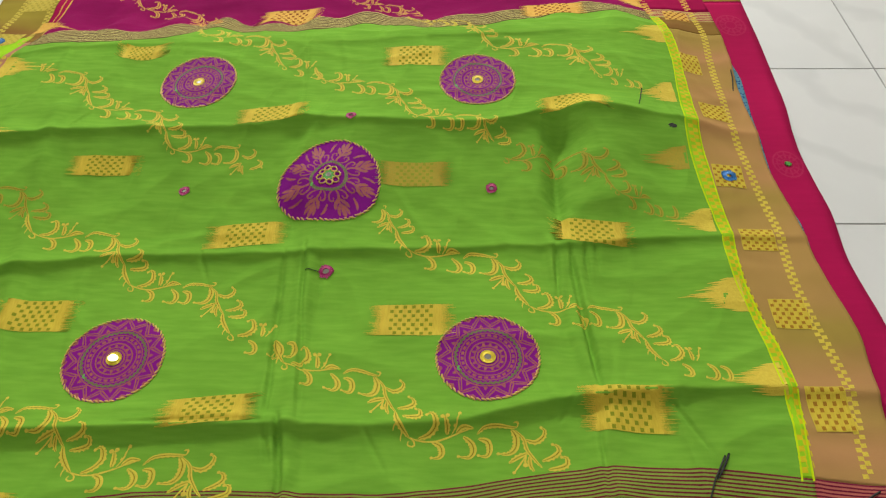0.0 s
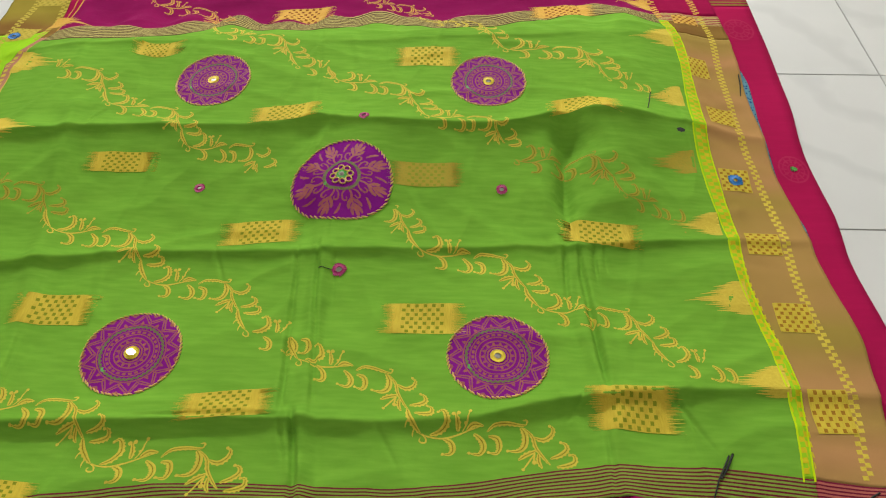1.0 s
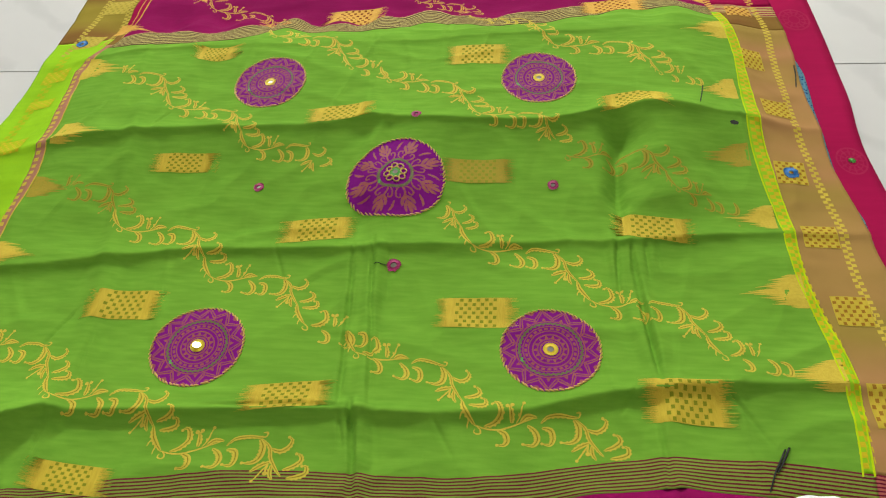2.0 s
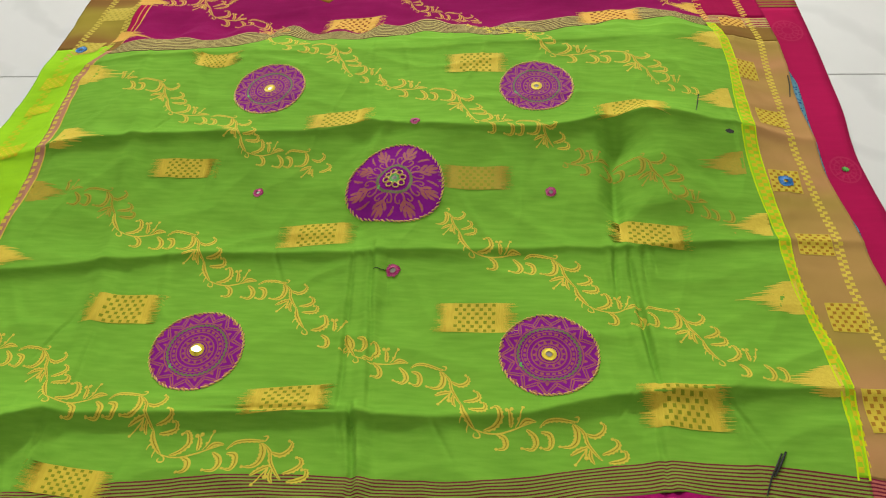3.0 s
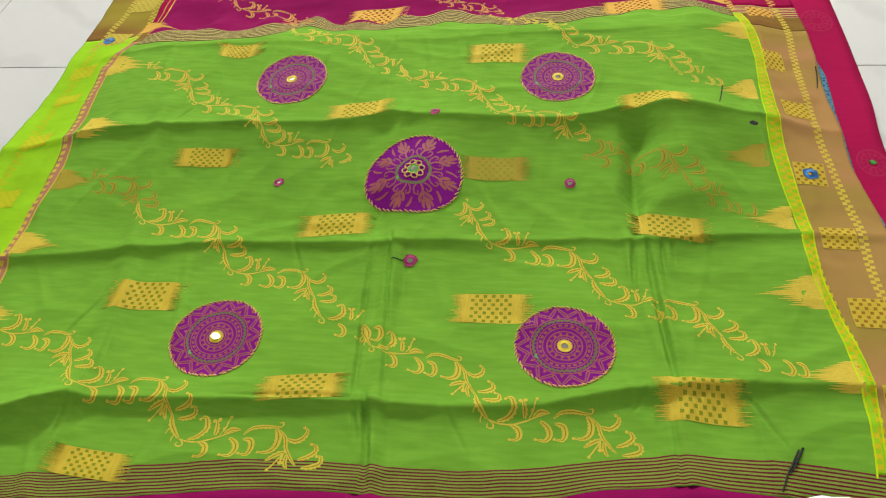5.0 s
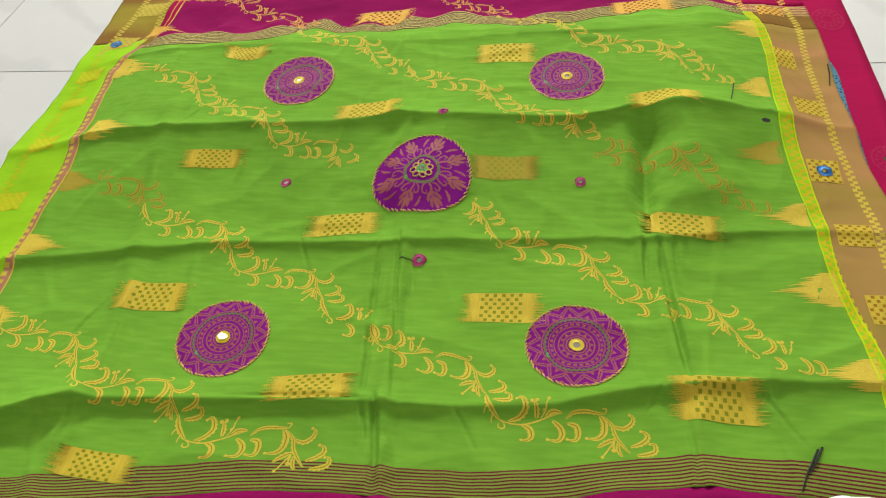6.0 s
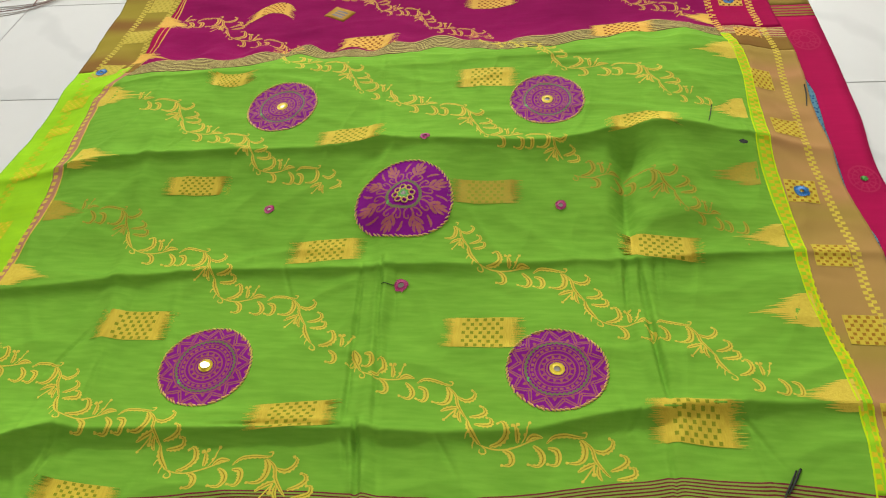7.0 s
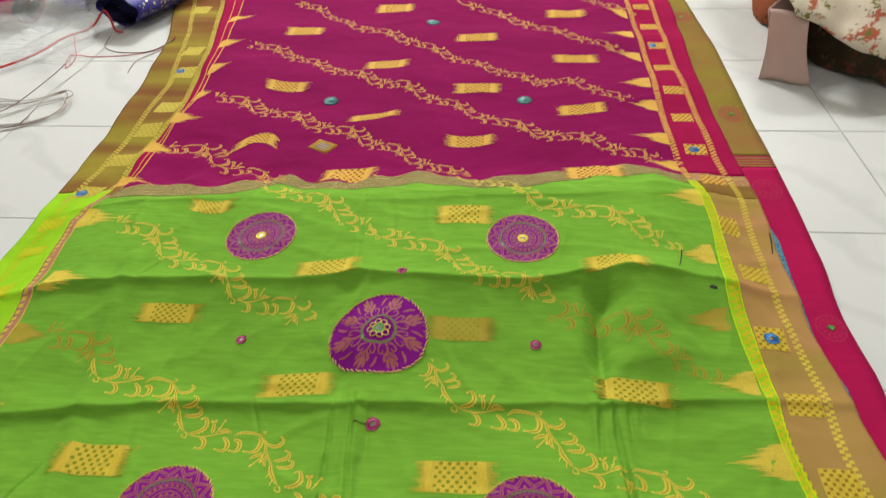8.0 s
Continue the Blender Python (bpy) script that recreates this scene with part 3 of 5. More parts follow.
def stroke(sheet, pts, width, to, slot=0, shape="leaf", n=4, up=0.0006, gap=0.0):
    """A tapered stroke of thread along pts; 'to' carries it onto the cloth."""
    line = smooth_line(pts, n)
    m = len(line)
    left, right, inner_l, inner_r = [], [], [], []
    for i, p in enumerate(line):
        d = line[min(i + 1, m - 1)] - line[max(i - 1, 0)]
        d = d / (np.hypot(*d) + 1e-9)
        nx, ny = -d[1], d[0]
        t = i / (m - 1)
        if shape == "leaf":
            w = width * (0.22 + 0.78 * math.sin(math.pi * min(1, t * 0.92 + 0.06)) ** 0.8)
        elif shape == "moon":
            w = width * (0.12 + 0.88 * math.sin(math.pi * min(1, t * 0.98)) ** 1.15)
        else:
            w = width * (0.6 + 0.4 * math.sin(math.pi * t))
        w *= 1 + 0.18 * math.sin(i * 2.6)
        left.append(to(p[0] + nx * w / 2, p[1] + ny * w / 2, up)), right.append(to(p[0] - nx * w / 2, p[1] - ny * w / 2, up))
        inner_l.append(to(p[0] + nx * w * gap / 2, p[1] + ny * w * gap / 2, up)), inner_r.append(to(p[0] - nx * w * gap / 2, p[1] - ny * w * gap / 2, up))
    if gap:
        sheet.ribbon(left, inner_l, slot), sheet.ribbon(inner_r, right, slot)
    else:
        sheet.ribbon(left, right, slot)


def plume(sheet, pts, width, to, taper, n=5, up=0.0006):
    """A woven leaf or crescent: two gold edges, a greener filling and a dark vein; a toothed outer edge."""
    line = smooth_line(pts, n)
    m = len(line)
    rails = [[] for _ in range(6)]
    for i, p in enumerate(line):
        d = line[min(i + 1, m - 1)] - line[max(i - 1, 0)]
        d = d / (np.hypot(*d) + 1e-9)
        t = i / (m - 1)
        w = width * (taper[0] + (1 - taper[0]) * math.sin(math.pi * min(1.0, t ** taper[1])) ** 0.9)
        tooth = 0.20 if i % 2 else -0.08
        for rail, at in zip(rails, (-.5 - tooth, -.22, -.065, .065, .22, .5)):
            rail.append(to(p[0] - d[1] * w * at, p[1] + d[0] * w * at, up))
    for k, slot in enumerate((0, 2, 1, 2, 0)):
        sheet.ribbon(rails[k + 1], rails[k], slot)


# one repeat of the scrolling vine, in millimetres, from the top of its first curl to the next curl
BLADES = [
    ((0, 1), (2, -8), (7, -16), (13, -23), 5.0),
    ((46, -21), (46, -14), (44, -6), 4.6),
    ((54, -20), (60, -15), (69, -16), 4.4),
    ((72, -21), (79, -15), (90, -14), (101, -15), (107, -15), 3.6),
    ((104, -17), (112, -25), (115, -36), (122, -47), (127, -53), 3.4),
    ((115, -39), (106, -43), (99, -48), 4.4),
    ((117, -42), (117, -50), (120, -56), 3.8),
]
TENDRILS = [
    ((13, -23), (17, -26), (18, -30), (15, -31), (12, -29), (13, -26), 1.6),
    ((14, -23), (22, -26), (34, -27), (46, -24), (56, -20), (68, -16), 1.7),
    ((50, -21), (54, -14), (55, -8), (57, -3), 1.5),
    ((107, -15), (108, -11), (104, -11), 1.7),
    ((114, -41), (108, -50), (103, -57), 1.6),
    ((114, -41), (113, -45), (113, -50), 2.0),
    ((3, -10), (0, -14), (-1, -18), 1.3),
    ((8, -17), (6, -22), (6, -26), 1.3),
]
KNOBS = [(57, -3, 1.7), (53, -14, 1.5), (103, -57, 1.6), (113, -50, 2.2), (28, -4, 1.5), (33, -42, 1.5), (56, -41, 1.5), (73, -40, 1.5), (90, -39, 1.5), (128, -16, 1.5), (137, -32, 1.5), (144, -44, 1.5), (42, -6, 2.0), (46.5, -5, 2.0)]
CRESCENTS = [
    ((21, -24), (30, -21), (36, -14), (35, -6), (32, -2), (28, -4), 6.2),
    ((33, -27), (40, -31), (42, -38), (39, -42), (33, -42), 6.2),
    ((60, -23), (67, -29), (69, -36), (65, -42), (56, -41), 6.4),
    ((73, -25), (81, -27), (83, -35), (80, -41), (73, -40), 6.2),
    ((102, -17), (106, -24), (105, -34), (99, -39), (90, -39), 6.8),
    ((113, -26), (122, -29), (129, -25), (131, -19), (128, -16), 5.4),
    ((127, -47), (136, -44), (142, -39), (141, -34), (137, -32), 5.6),
    ((132, -55), (141, -54), (148, -51), (148, -45), (144, -44), 5.6),
]
THREADS = {GOLD: (GOLD, VEIN, LEAF_GOLD), PALE_GOLD: (PALE_GOLD, ROSE_VEIN, ROSE_GOLD), DULL_GOLD: (DULL_GOLD, VEIN, DULL_LEAF)}


def vine_repeat(start, end, mat, first=0.0, last=1.0):
    """One repeat of the vine between two curls of the cloth; first and last cut it where it is woven off or hidden."""
    (xa, ya), (xb, yb) = start, end
    kx = (xb - xa) / 0.1256
    ky = min(1.15, max(0.7, 0.5 + 0.5 * kx))
    shear = (yb - ya + 0.0525 * ky) / (xb - xa)

    def to(u, v, up):
        x = xa + u * 0.001 * kx
        return on(x, ya + v * 0.001 * ky + shear * (x - xa), up)

    def shown(u0, u1, reach=125):
        return first * 125 <= u0 + 1 and u1 <= last * reach + 1
    sheet = Sheet()
    for *pts, w in CRESCENTS:
        if shown(pts[0][0], pts[-1][0], 150):
            plume(sheet, pts, 0.86 * w, to, (.12, .72))
    for *pts, w in TENDRILS:
        if shown(pts[0][0], pts[-1][0]):
            stroke(sheet, pts, w, to, n=4, up=.0007)
    for *pts, w in BLADES:
        if shown(pts[0][0], pts[-1][0], 128):
            plume(sheet, pts, w, to, (.22, .85), up=.0008)
    for u, v, r in KNOBS:
        if shown(u - 3, u - 3, 150):
            sheet.poly([to(u + r * math.cos(k * .785), v + r * math.sin(k * .785), .0009) for k in range(8)])
    return sheet.done("vine_motif", THREADS[mat], sari)


def vine(points, mat, first=0.0, last=1.0, skip=()):
    n = len(points) - 1
    for k in range(n):
        if k not in skip:
            vine_repeat(points[k], points[k + 1], mat, first if k == 0 else 0.0, last if k == n - 1 else 1.0)


vine([(-.216, .908), (-.088, .822)], GOLD)
vine([(-.088, .822), (.030, .750)], GOLD, 0, 0.46)
vine([(-.033, .796), (.092, .710), (.199, .650)], GOLD)
# below the second crease the vine's weaker sheen is painted as duller gold
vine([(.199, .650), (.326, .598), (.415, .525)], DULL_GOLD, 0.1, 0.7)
vine([(.080, .957), (.188, .873), (.328, .802), (.420, .733)], GOLD, 0, 0.5)
vine([(-.449, .820), (-.316, .735), (-.194, .656), (-.088, .603)], GOLD, 0.32, 0.95)
vine([(-.009, .567), (.091, .520)], GOLD, 0.72)
vine([(.091, .520), (.219, .446), (.342, .380), (.450, .318)], GOLD, 0, 0.5)
vine([(-.441, .595), (-.323, .535)], DULL_GOLD, 0.35)
vine([(-.323, .535), (-.197, .470), (-.078, .409)], GOLD)
vine([(-.078, .409), (.045, .338)], GOLD, 0, 0.48)
vine([(-.019, .377), (.105, .296), (.233, .250)], GOLD)
vine([(-.433, .377), (-.310, .307), (-.187, .260), (-.056, .218)], GOLD)
vine([(-.500, 1.083), (-.352, 1.035), (-.217, .935)], PALE_GOLD, 0.4)
vine([(-.471, 1.299), (-.331, 1.215), (-.217, 1.159), (-.105, 1.104), (-.015, 1.040), (.081, .971)], PALE_GOLD, 0.3)
vine([(-.458, 1.559), (-.339, 1.480), (-.235, 1.405), (-.128, 1.341), (-.026, 1.292), (.076, 1.208), (.196, 1.120), (.303, 1.097), (.400, 1.025)], PALE_GOLD, 0.2, 0.9)
vine([(-.393, 1.808), (-.300, 1.725), (-.217, 1.638), (-.101, 1.565), (.009, 1.478), (.105, 1.398), (.200, 1.329), (.288, 1.325), (.380, 1.245)], PALE_GOLD, 0.1, 0.9)
vine([(.024, 1.800), (.151, 1.674), (.277, 1.578), (.380, 1.480)], PALE_GOLD)
vine([(.320, 1.820), (.425, 1.705)], PALE_GOLD)
vine([(-.40, 2.06), (-.28, 1.98), (-.15, 1.90), (-.03, 1.83)], PALE_GOLD)


def check_motif(x, y, w, h, tilt, ground, hole, cols=10, rows=7, fringe=0.014, bend=0.0, wave=0.0, up0=0.0013):
    """A woven block of chequered gold with a fringe of loose wefts at both ends."""
    def to(u, v, up):
        px, py = u * w, v * h
        py += tilt * px + bend * (u * u - 0.1) + wave * math.sin(u * 6)
        return on(x + px, y + py, up)
    sheet = Sheet()
    edge = .12 if fringe else .02
    us = [0.0, edge / 3, edge / 1.5] + [edge + (1 - 2 * edge) * (q + e) / cols for q in range(cols) for e in (.10, .90)] + [1 - edge / 1.5, 1 - edge / 3, 1.0]
    vs = [0.0] + [(q + e) / rows for q in range(rows) for e in (.16, .84)] + [1.0]
    us, vs = [q - .5 for q in us], [q - .5 for q in vs]
    spot = [[to(u, v, up0) for u in us] for v in vs]
    for r in range(len(vs) - 1):
        for q in range(len(us) - 1):
            hole_here = r % 2 and q % 2 and 2 < q < len(us) - 4 and (r // 2 + q // 2) % 2 == 0
            sheet.poly([spot[r][q], spot[r][q + 1], spot[r + 1][q + 1], spot[r + 1][q]], 1 if hole_here else 0)
        if fringe:
            for side in (-1, 1):
                va, step = vs[r], (vs[r + 1] - vs[r]) / 3
                comb = [to(side * .5, va, up0)]
                for third in range(3):
                    ln = fringe / w * random.uniform(0.45, 1.3)
                    comb += [to(side * (.5 + ln), va + step * (third + .3), up0), to(side * (.5 + ln * .9), va + step * (third + .6), up0), to(side * (.5 + ln * .12), va + step * (third + .8), up0)]
                sheet.poly(comb + [to(side * .5, vs[r + 1], up0)], 0)
    return tagged(sheet.done("check_motif", [ground, hole], sari, weld=True), kind="stuff" if w < .05 else "")


for x, y, w, h, tilt, bend in (
        (-.276, .829, .044, .030, -.02, .02), (.098, .822, .058, .043, .0, 0), (-.072, .692, .058, .035, .16, 0), (.298, .716, .058, .034, .05, -.02),
        (-.258, .610, .058, .028, .0, 0), (-.074, .513, .058, .033, .13, 0), (.305, .523, .062, .034, -.12, 0),
        (-.269, .404, .058, .039, .02, 0), (.113, .404, .058, .039, -.01, 0), (-.065, .296, .060, .030, .12, 0), (.314, .304, .056, .043, -.02, 0), (-.252, .207, .056, .028, -.08, 0)):
    check_motif(x, y, w, h, tilt, GOLD_GROUND, HOLE_GREEN, bend=bend)
# same slope: the block's missing sheen is in its dull colours
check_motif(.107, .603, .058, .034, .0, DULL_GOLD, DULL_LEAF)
for x, y, w, h, tilt, bend in (
        (-.315, 1.596, .066, .042, -.05, 0), (-.125, 1.750, .066, .050, .08, 0), (.083, 1.555, .066, .036, .02, 0), (.283, 1.700, .066, .044, .05, 0),
        (-.099, 1.412, .066, .038, .12, 0), (.292, 1.447, .066, .036, -.03, 0), (-.288, 1.309, .066, .036, -.14, .02), (.095, 1.299, .066, .036, .02, 0),
        (.291, 1.217, .066, .036, .24, 0), (-.090, 1.180, .066, .022, .26, 0), (-.284, 1.093, .050, .032, .28, -.05), (.092, 1.092, .062, .032, .05, .015),
        (-.099, .966, .066, .054, .12, 0), (.294, .982, .070, .054, .06, 0)):
    check_motif(x, y, w, h, tilt, PALE_GOLD, HOLE_BROWN, bend=bend)


def temple_motif(base, tip, height, mat, spikes=15):
    """A fringed gold point woven inwards from the border."""
    (xb, yb), (xt, yt) = base, tip
    sheet = Sheet()
    for k in range(spikes):
        v = (k + 0.5) / spikes - 0.5
        ln = (1 - 1.35 * abs(v)) * random.uniform(0.66, 1.05) + (0.10 if k % 3 == 1 else 0)
        ln = max(0.28, ln)
        n = 9
        lo, hi = [], []
        for i in range(n + 1):
            t = i / n * ln
            x = xb + (xt - xb) * t
            y = yb + (yt - yb) * t + v * height * (1 - 0.38 * t * t)
            w = height * .5 / spikes * (1.0 - max(0, i / n - .6) / .4 * 0.9)
            lo.append(on(x, y - w, .0006)), hi.append(on(x, y + w, .0006))
        sheet.ribbon(lo, hi)
    return sheet.done("temple_motif", [mat], sari, weld=True)


for b, tp, h in (((.443, .894), (.380, .880), .036), ((.431, .751), (.376, .737), .034), ((.440, .541), (.388, .538), .028),
                 ((.450, .440), (.385, .435), .034), ((.462, .339), (.398, .333), .028), ((-.472, .813), (-.397, .798), .040), ((-.444, .660), (-.376, .652), .036),
                 ((-.455, .470), (-.390, .467), .028), ((-.452, .366), (-.395, .371), .030)):
    temple_motif(b, tp, h * 1.25, GOLD)
# points on this slope, their lost sheen also given as dull colour
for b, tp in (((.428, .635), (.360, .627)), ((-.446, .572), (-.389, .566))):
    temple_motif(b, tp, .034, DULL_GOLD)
for b, tp in (((.424, 1.689), (.368, 1.746)), ((.424, 1.566), (.359, 1.585)), ((.426, 1.452), (.373, 1.484)), ((.428, 1.324), (.363, 1.328)), ((.428, 1.231), (.378, 1.245)),
              ((.428, 1.098), (.370, 1.119)), ((.430, 1.008), (.384, 1.031)), ((-.520, 1.681), (-.462, 1.713)), ((-.495, 1.526), (-.445, 1.559)), ((-.472, 1.383), (-.430, 1.422)),
              ((-.461, 1.266), (-.430, 1.296)), ((-.470, 1.169), (-.405, 1.166)), ((-.480, 1.067), (-.410, 1.043)), ((-.478, .943), (-.400, .915)), ((.422, 1.83), (.362, 1.86)), ((-.545, 1.84), (-.49, 1.87))):
    temple_motif(b, tp, .040, PALE_GOLD)


def check_line(name, path, y0, y1, size, mat, shift=0.0, cols=2, label="", up=0.0004):
    """A running line of small staggered gold checks along the border."""
    sheet = Sheet()
    pitch = size * 1.4
    n = int((y1 - y0) / pitch)
    for k in range(n):
        for c in range(cols):
            y = y0 + (k + (0.5 if c % 2 else 0.0)) * pitch + random.uniform(-.06, .06) * size
            x = path(y) + shift + (c - (cols - 1) / 2) * size * 0.80
            hx, hy = size * 0.43, pitch * random.uniform(.25, .29)
            sheet.poly([on(x - hx, y - hy, up), on(x + hx, y - hy, up), on(x + hx, y + hy, up), on(x - hx, y + hy, up)])
    return tagged(sheet.done(name, [mat], sari, label), kind="stuff")


def thin_line(name, path, y0, y1, width, mat, shift=0.0):
    sheet = Sheet()
    ys = np.linspace(y0, y1, int((y1 - y0) / 0.006))
    sheet.ribbon([on(path(y) + shift - width / 2, y, 0.0013) for y in ys], [on(path(y) + shift + width / 2, y, 0.0013) for y in ys])
    return sheet.done(name, [mat], sari)


check_line("gold_check_line", lambda y: (BODY_RIGHT(y) + BAND_RIGHT(y)) / 2, .25, .96, .0072, SELVEDGE_GOLD, .001, label="gold checks on the lime band")
check_line("gold_check_line", BODY_RIGHT, .965, 2.28, .0065, PALE_GOLD, .004, label="gold checks along the crimson border")
check_line("gold_check_line", LINE_RIGHT, .245, .985, .0058, GOLD, label="gold checks along the tan border")
check_line("gold_check_line", LINE_RIGHT, .99, 2.28, .0062, PALE_GOLD, label="gold checks along the crimson border")
check_line("gold_check_line", lambda y: (BAND_LEFT(y) + BODY_LEFT(y)) / 2, .02, .85, .0075, GOLD, -.003, cols=1, label="dull checks on the mauve band")
check_line("gold_check_line", LINE_LEFT, .87, 2.28, .0066, OLIVE_GOLD, label="gold checks along the olive border")
check_line("gold_check_line", BAND_LEFT, .88, 2.28, .0066, OLIVE_GOLD, -.006, label="gold checks along the olive border")
thin_line("lime_edge_line", BODY_RIGHT, .24, .95, .0016, LIME_LINE)
thin_line("lime_edge_line", BAND_RIGHT, .24, .95, .0018, LIME_LINE)
thin_line("gold_edge_line", BODY_LEFT, .02, .85, .0018, GOLD)
thin_line("gold_edge_line", BODY_LEFT, .90, 2.28, .0022, PALE_GOLD)
thin_line("gold_edge_line", lambda y: 0.55 * BODY_LEFT(y) + 0.45 * BAND_LEFT(y), .93, 2.28, .0016, PALE_GOLD)
check_line("selvedge_check_line", lambda y: EDGE_LEFT(y) + 0.03, .45, .87, .0085, FAINT_LIME, label="faint gold checks on the lime selvedge", up=.0009)

# chequered blocks on the side borders
for x, y, w, h in ((.468, .831, .028, .042), (.476, .723, .034, .034), (.471, .611, .036, .034), (.482, .515, .038, .030), (.489, .416, .036, .036), (.494, .308, .036, .044)):
    check_motif(x + .001, y, w, h, .02, GOLD_GROUND, HOLE_TAN, cols=8, rows=7, fringe=0)
for x, y in ((.465, 1.624), (.467, 1.509), (.465, 1.400), (.466, 1.289), (.466, 1.184), (.468, 1.069), (.474, .960), (.462, 1.74)):
    check_motif(x, y, .036, .030, .0, PALE_GOLD, HOLE_BROWN, cols=8, rows=5, fringe=0)
for x, y, h in ((-.612, 1.742, .05), (-.540, 1.483, .05), (-.519, 1.372, .045), (-.497, 1.214, .045), (-.500, 1.125, .045), (-.502, 1.014, .04), (-.506, .905, .036), (-.520, .811, .030), (-.515, .745, .022), (-.512, .650, .030), (-.512, .545, .032)):
    check_motif(x, y, .040, h, .05, OLIVE_GOLD if y > .85 else FAINT_LIME, DULL_GOLD if y > .85 else SELVEDGE_GOLD, cols=8, rows=6, fringe=0, up0=.0013)


# ---- embroidered discs, mirrors and small trims ----
def medallion(x, y, rx, ry, turn, floral=False, lean=None):
    """A purple disc sewn on with a gold cord, printed in rust, with a mirror in the middle."""
    disc = empty("medallion", "", "")
    del_keys = [k for k in disc.keys()]
    for k in del_keys:
        del disc[k]
    disc.parent = sari
    ca, sa = math.cos(turn), math.sin(turn)

    def slack(u, v):
        # the large disc is pulled out of round by the folds under it
        if not floral:
            return 1.0
        t = (math.degrees(math.atan2(v, u) + turn)) % 360
        return 1 - .12 * bump(t - 140, 32) + .08 * bump(t - 216, 22) - .03 * bump(t - 268, 25) + .06 * bump(t - 318, 25)

    def to(u, v, up=0.0):
        q = slack(u, v)
        px, py = u * rx * q, v * ry * q
        r = math.hypot(u, v)
        return on(x + ca * px - sa * py, y + sa * px + ca * py, 0.0008 + 0.0008 * max(0, 1 - r ** 6) + up)

    def ring(sheet, r0, r1, up, slot=0, n=72, wob=0.0, k=0):
        a = [2 * math.pi * i / n for i in range(n + 1)]
        rr = [1 + wob * math.sin(k * t) for t in a]
        sheet.ribbon([to(r0 * q * math.cos(t), r0 * q * math.sin(t), up) for q, t in zip(rr, a)], [to(r1 * q * math.cos(t), r1 * q * math.sin(t), up) for q, t in zip(rr, a)], slot)

    s = Sheet()
    s.grid(lambda a, b: to((.002 + .998 * b) * math.cos(2 * math.pi * a), (.002 + .998 * b) * math.sin(2 * math.pi * a)), 64, 10)
    s.done("disc", [PURPLE], disc, "purple cotton disc", thick=0.0)
    s = Sheet()
    if not floral:
        for r0, r1, wob, k in ((.185, .215, .02, 10), (.335, .362, .0, 1), (.425, .447, .0, 1), (.535, .555, .01, 24), (.665, .69, 0.0, 1)):
            ring(s, r0, r1, 0.0004, wob=wob, k=k)

        def wedge(t, half, r0, r1, pinch):
            s.poly([to(r * math.cos(q), r * math.sin(q), .0004) for r, q in ((r0, t - half), (r0, t + half), (r1, t + half * pinch), (r1, t - half * pinch))])
        for k in range(14):
            t = 2 * math.pi * k / 14
            wedge(t, .17, .245, .325, .25), wedge(t + .22, .05, .24, .27, 1.0)
        for k in range(26):
            wedge(2 * math.pi * k / 26, .075, .465, .515, .9)
        zig = 13
        for ra, rb, w in ((.70, .93, .026), (.775, .985, .030)):
            for k in range(zig * 2):
                t0, t1 = math.pi * k / zig, math.pi * (k + 1) / zig
                p = (ra, t0, rb, t1) if k % 2 == 0 else (rb, t0, ra, t1)
                a = np.array((p[0] * math.cos(p[1]), p[0] * math.sin(p[1])))
                b = np.array((p[2] * math.cos(p[3]), p[2] * math.sin(p[3])))
                stroke(s, [a, (a + b) / 2, b], w, to, shape="even", n=2, up=0.0004)
        for k in range(zig):
            t = 2 * math.pi * k / zig
            wedge(t, .11, .985, .90, .12), wedge(t + math.pi / zig, .06, .70, .77, .2), wedge(t, .035, .73, .775, .3)
    else:
        for k in range(8):
            t = 2 * math.pi * (k + .3) / 8
            c, d = math.cos(t), math.sin(t)

            def arm(u, v, up, c=c, d=d):
                return to(u * c - v * d, u * d + v * c, up)
            stroke(s, [(.30, 0), (.45, .03), (.62, -.01), (.80, .02)], .042, arm, up=.0004)
            for side in (-1, 1):
                stroke(s, [(.55, 0), (.66, .09 * side), (.76, .13 * side)], .068, arm, up=.00045)
                stroke(s, [(.66, 0), (.78, .07 * side), (.90, .09 * side)], .062, arm, up=.00045)
                stroke(s, [(.34, .02 * side), (.42, .13 * side), (.54, .17 * side), (.58, .11 * side), (.51, .08 * side)], .032, arm, up=.00042, shape="even")
            stroke(s, [(.74, 0), (.84, .01), (.95, 0)], .078, arm, up=.0005)
            stroke(s, [(.60, .26), (.75, .27), (.86, .24)], .05, arm, up=.0004)
    s.done("printed_pattern", [RUST], disc, "rust printed pattern")
    # ring of green stitches
    s = Sheet()
    n = 40
    for k in range(n):
        t = 2 * math.pi * k / n
        r0, r1 = (.585, .635) if not floral else (.31, .36)
        stroke(s, [(r0 * math.cos(t), r0 * math.sin(t)), (r1 * math.cos(t + .1), r1 * math.sin(t + .1)), (r0 * math.cos(t + .2), r0 * math.sin(t + .2))], .050, lambda u, v, up: to(u, v, up), shape="even", n=2, up=0.0008, slot=1 if k % 23 == 22 else 0)
    s.done("green_stitching", [MOSS, LEAF], disc, "dark green chain stitches", smooth=False)
    # middle: embroidered ring and mirror
    s = Sheet()
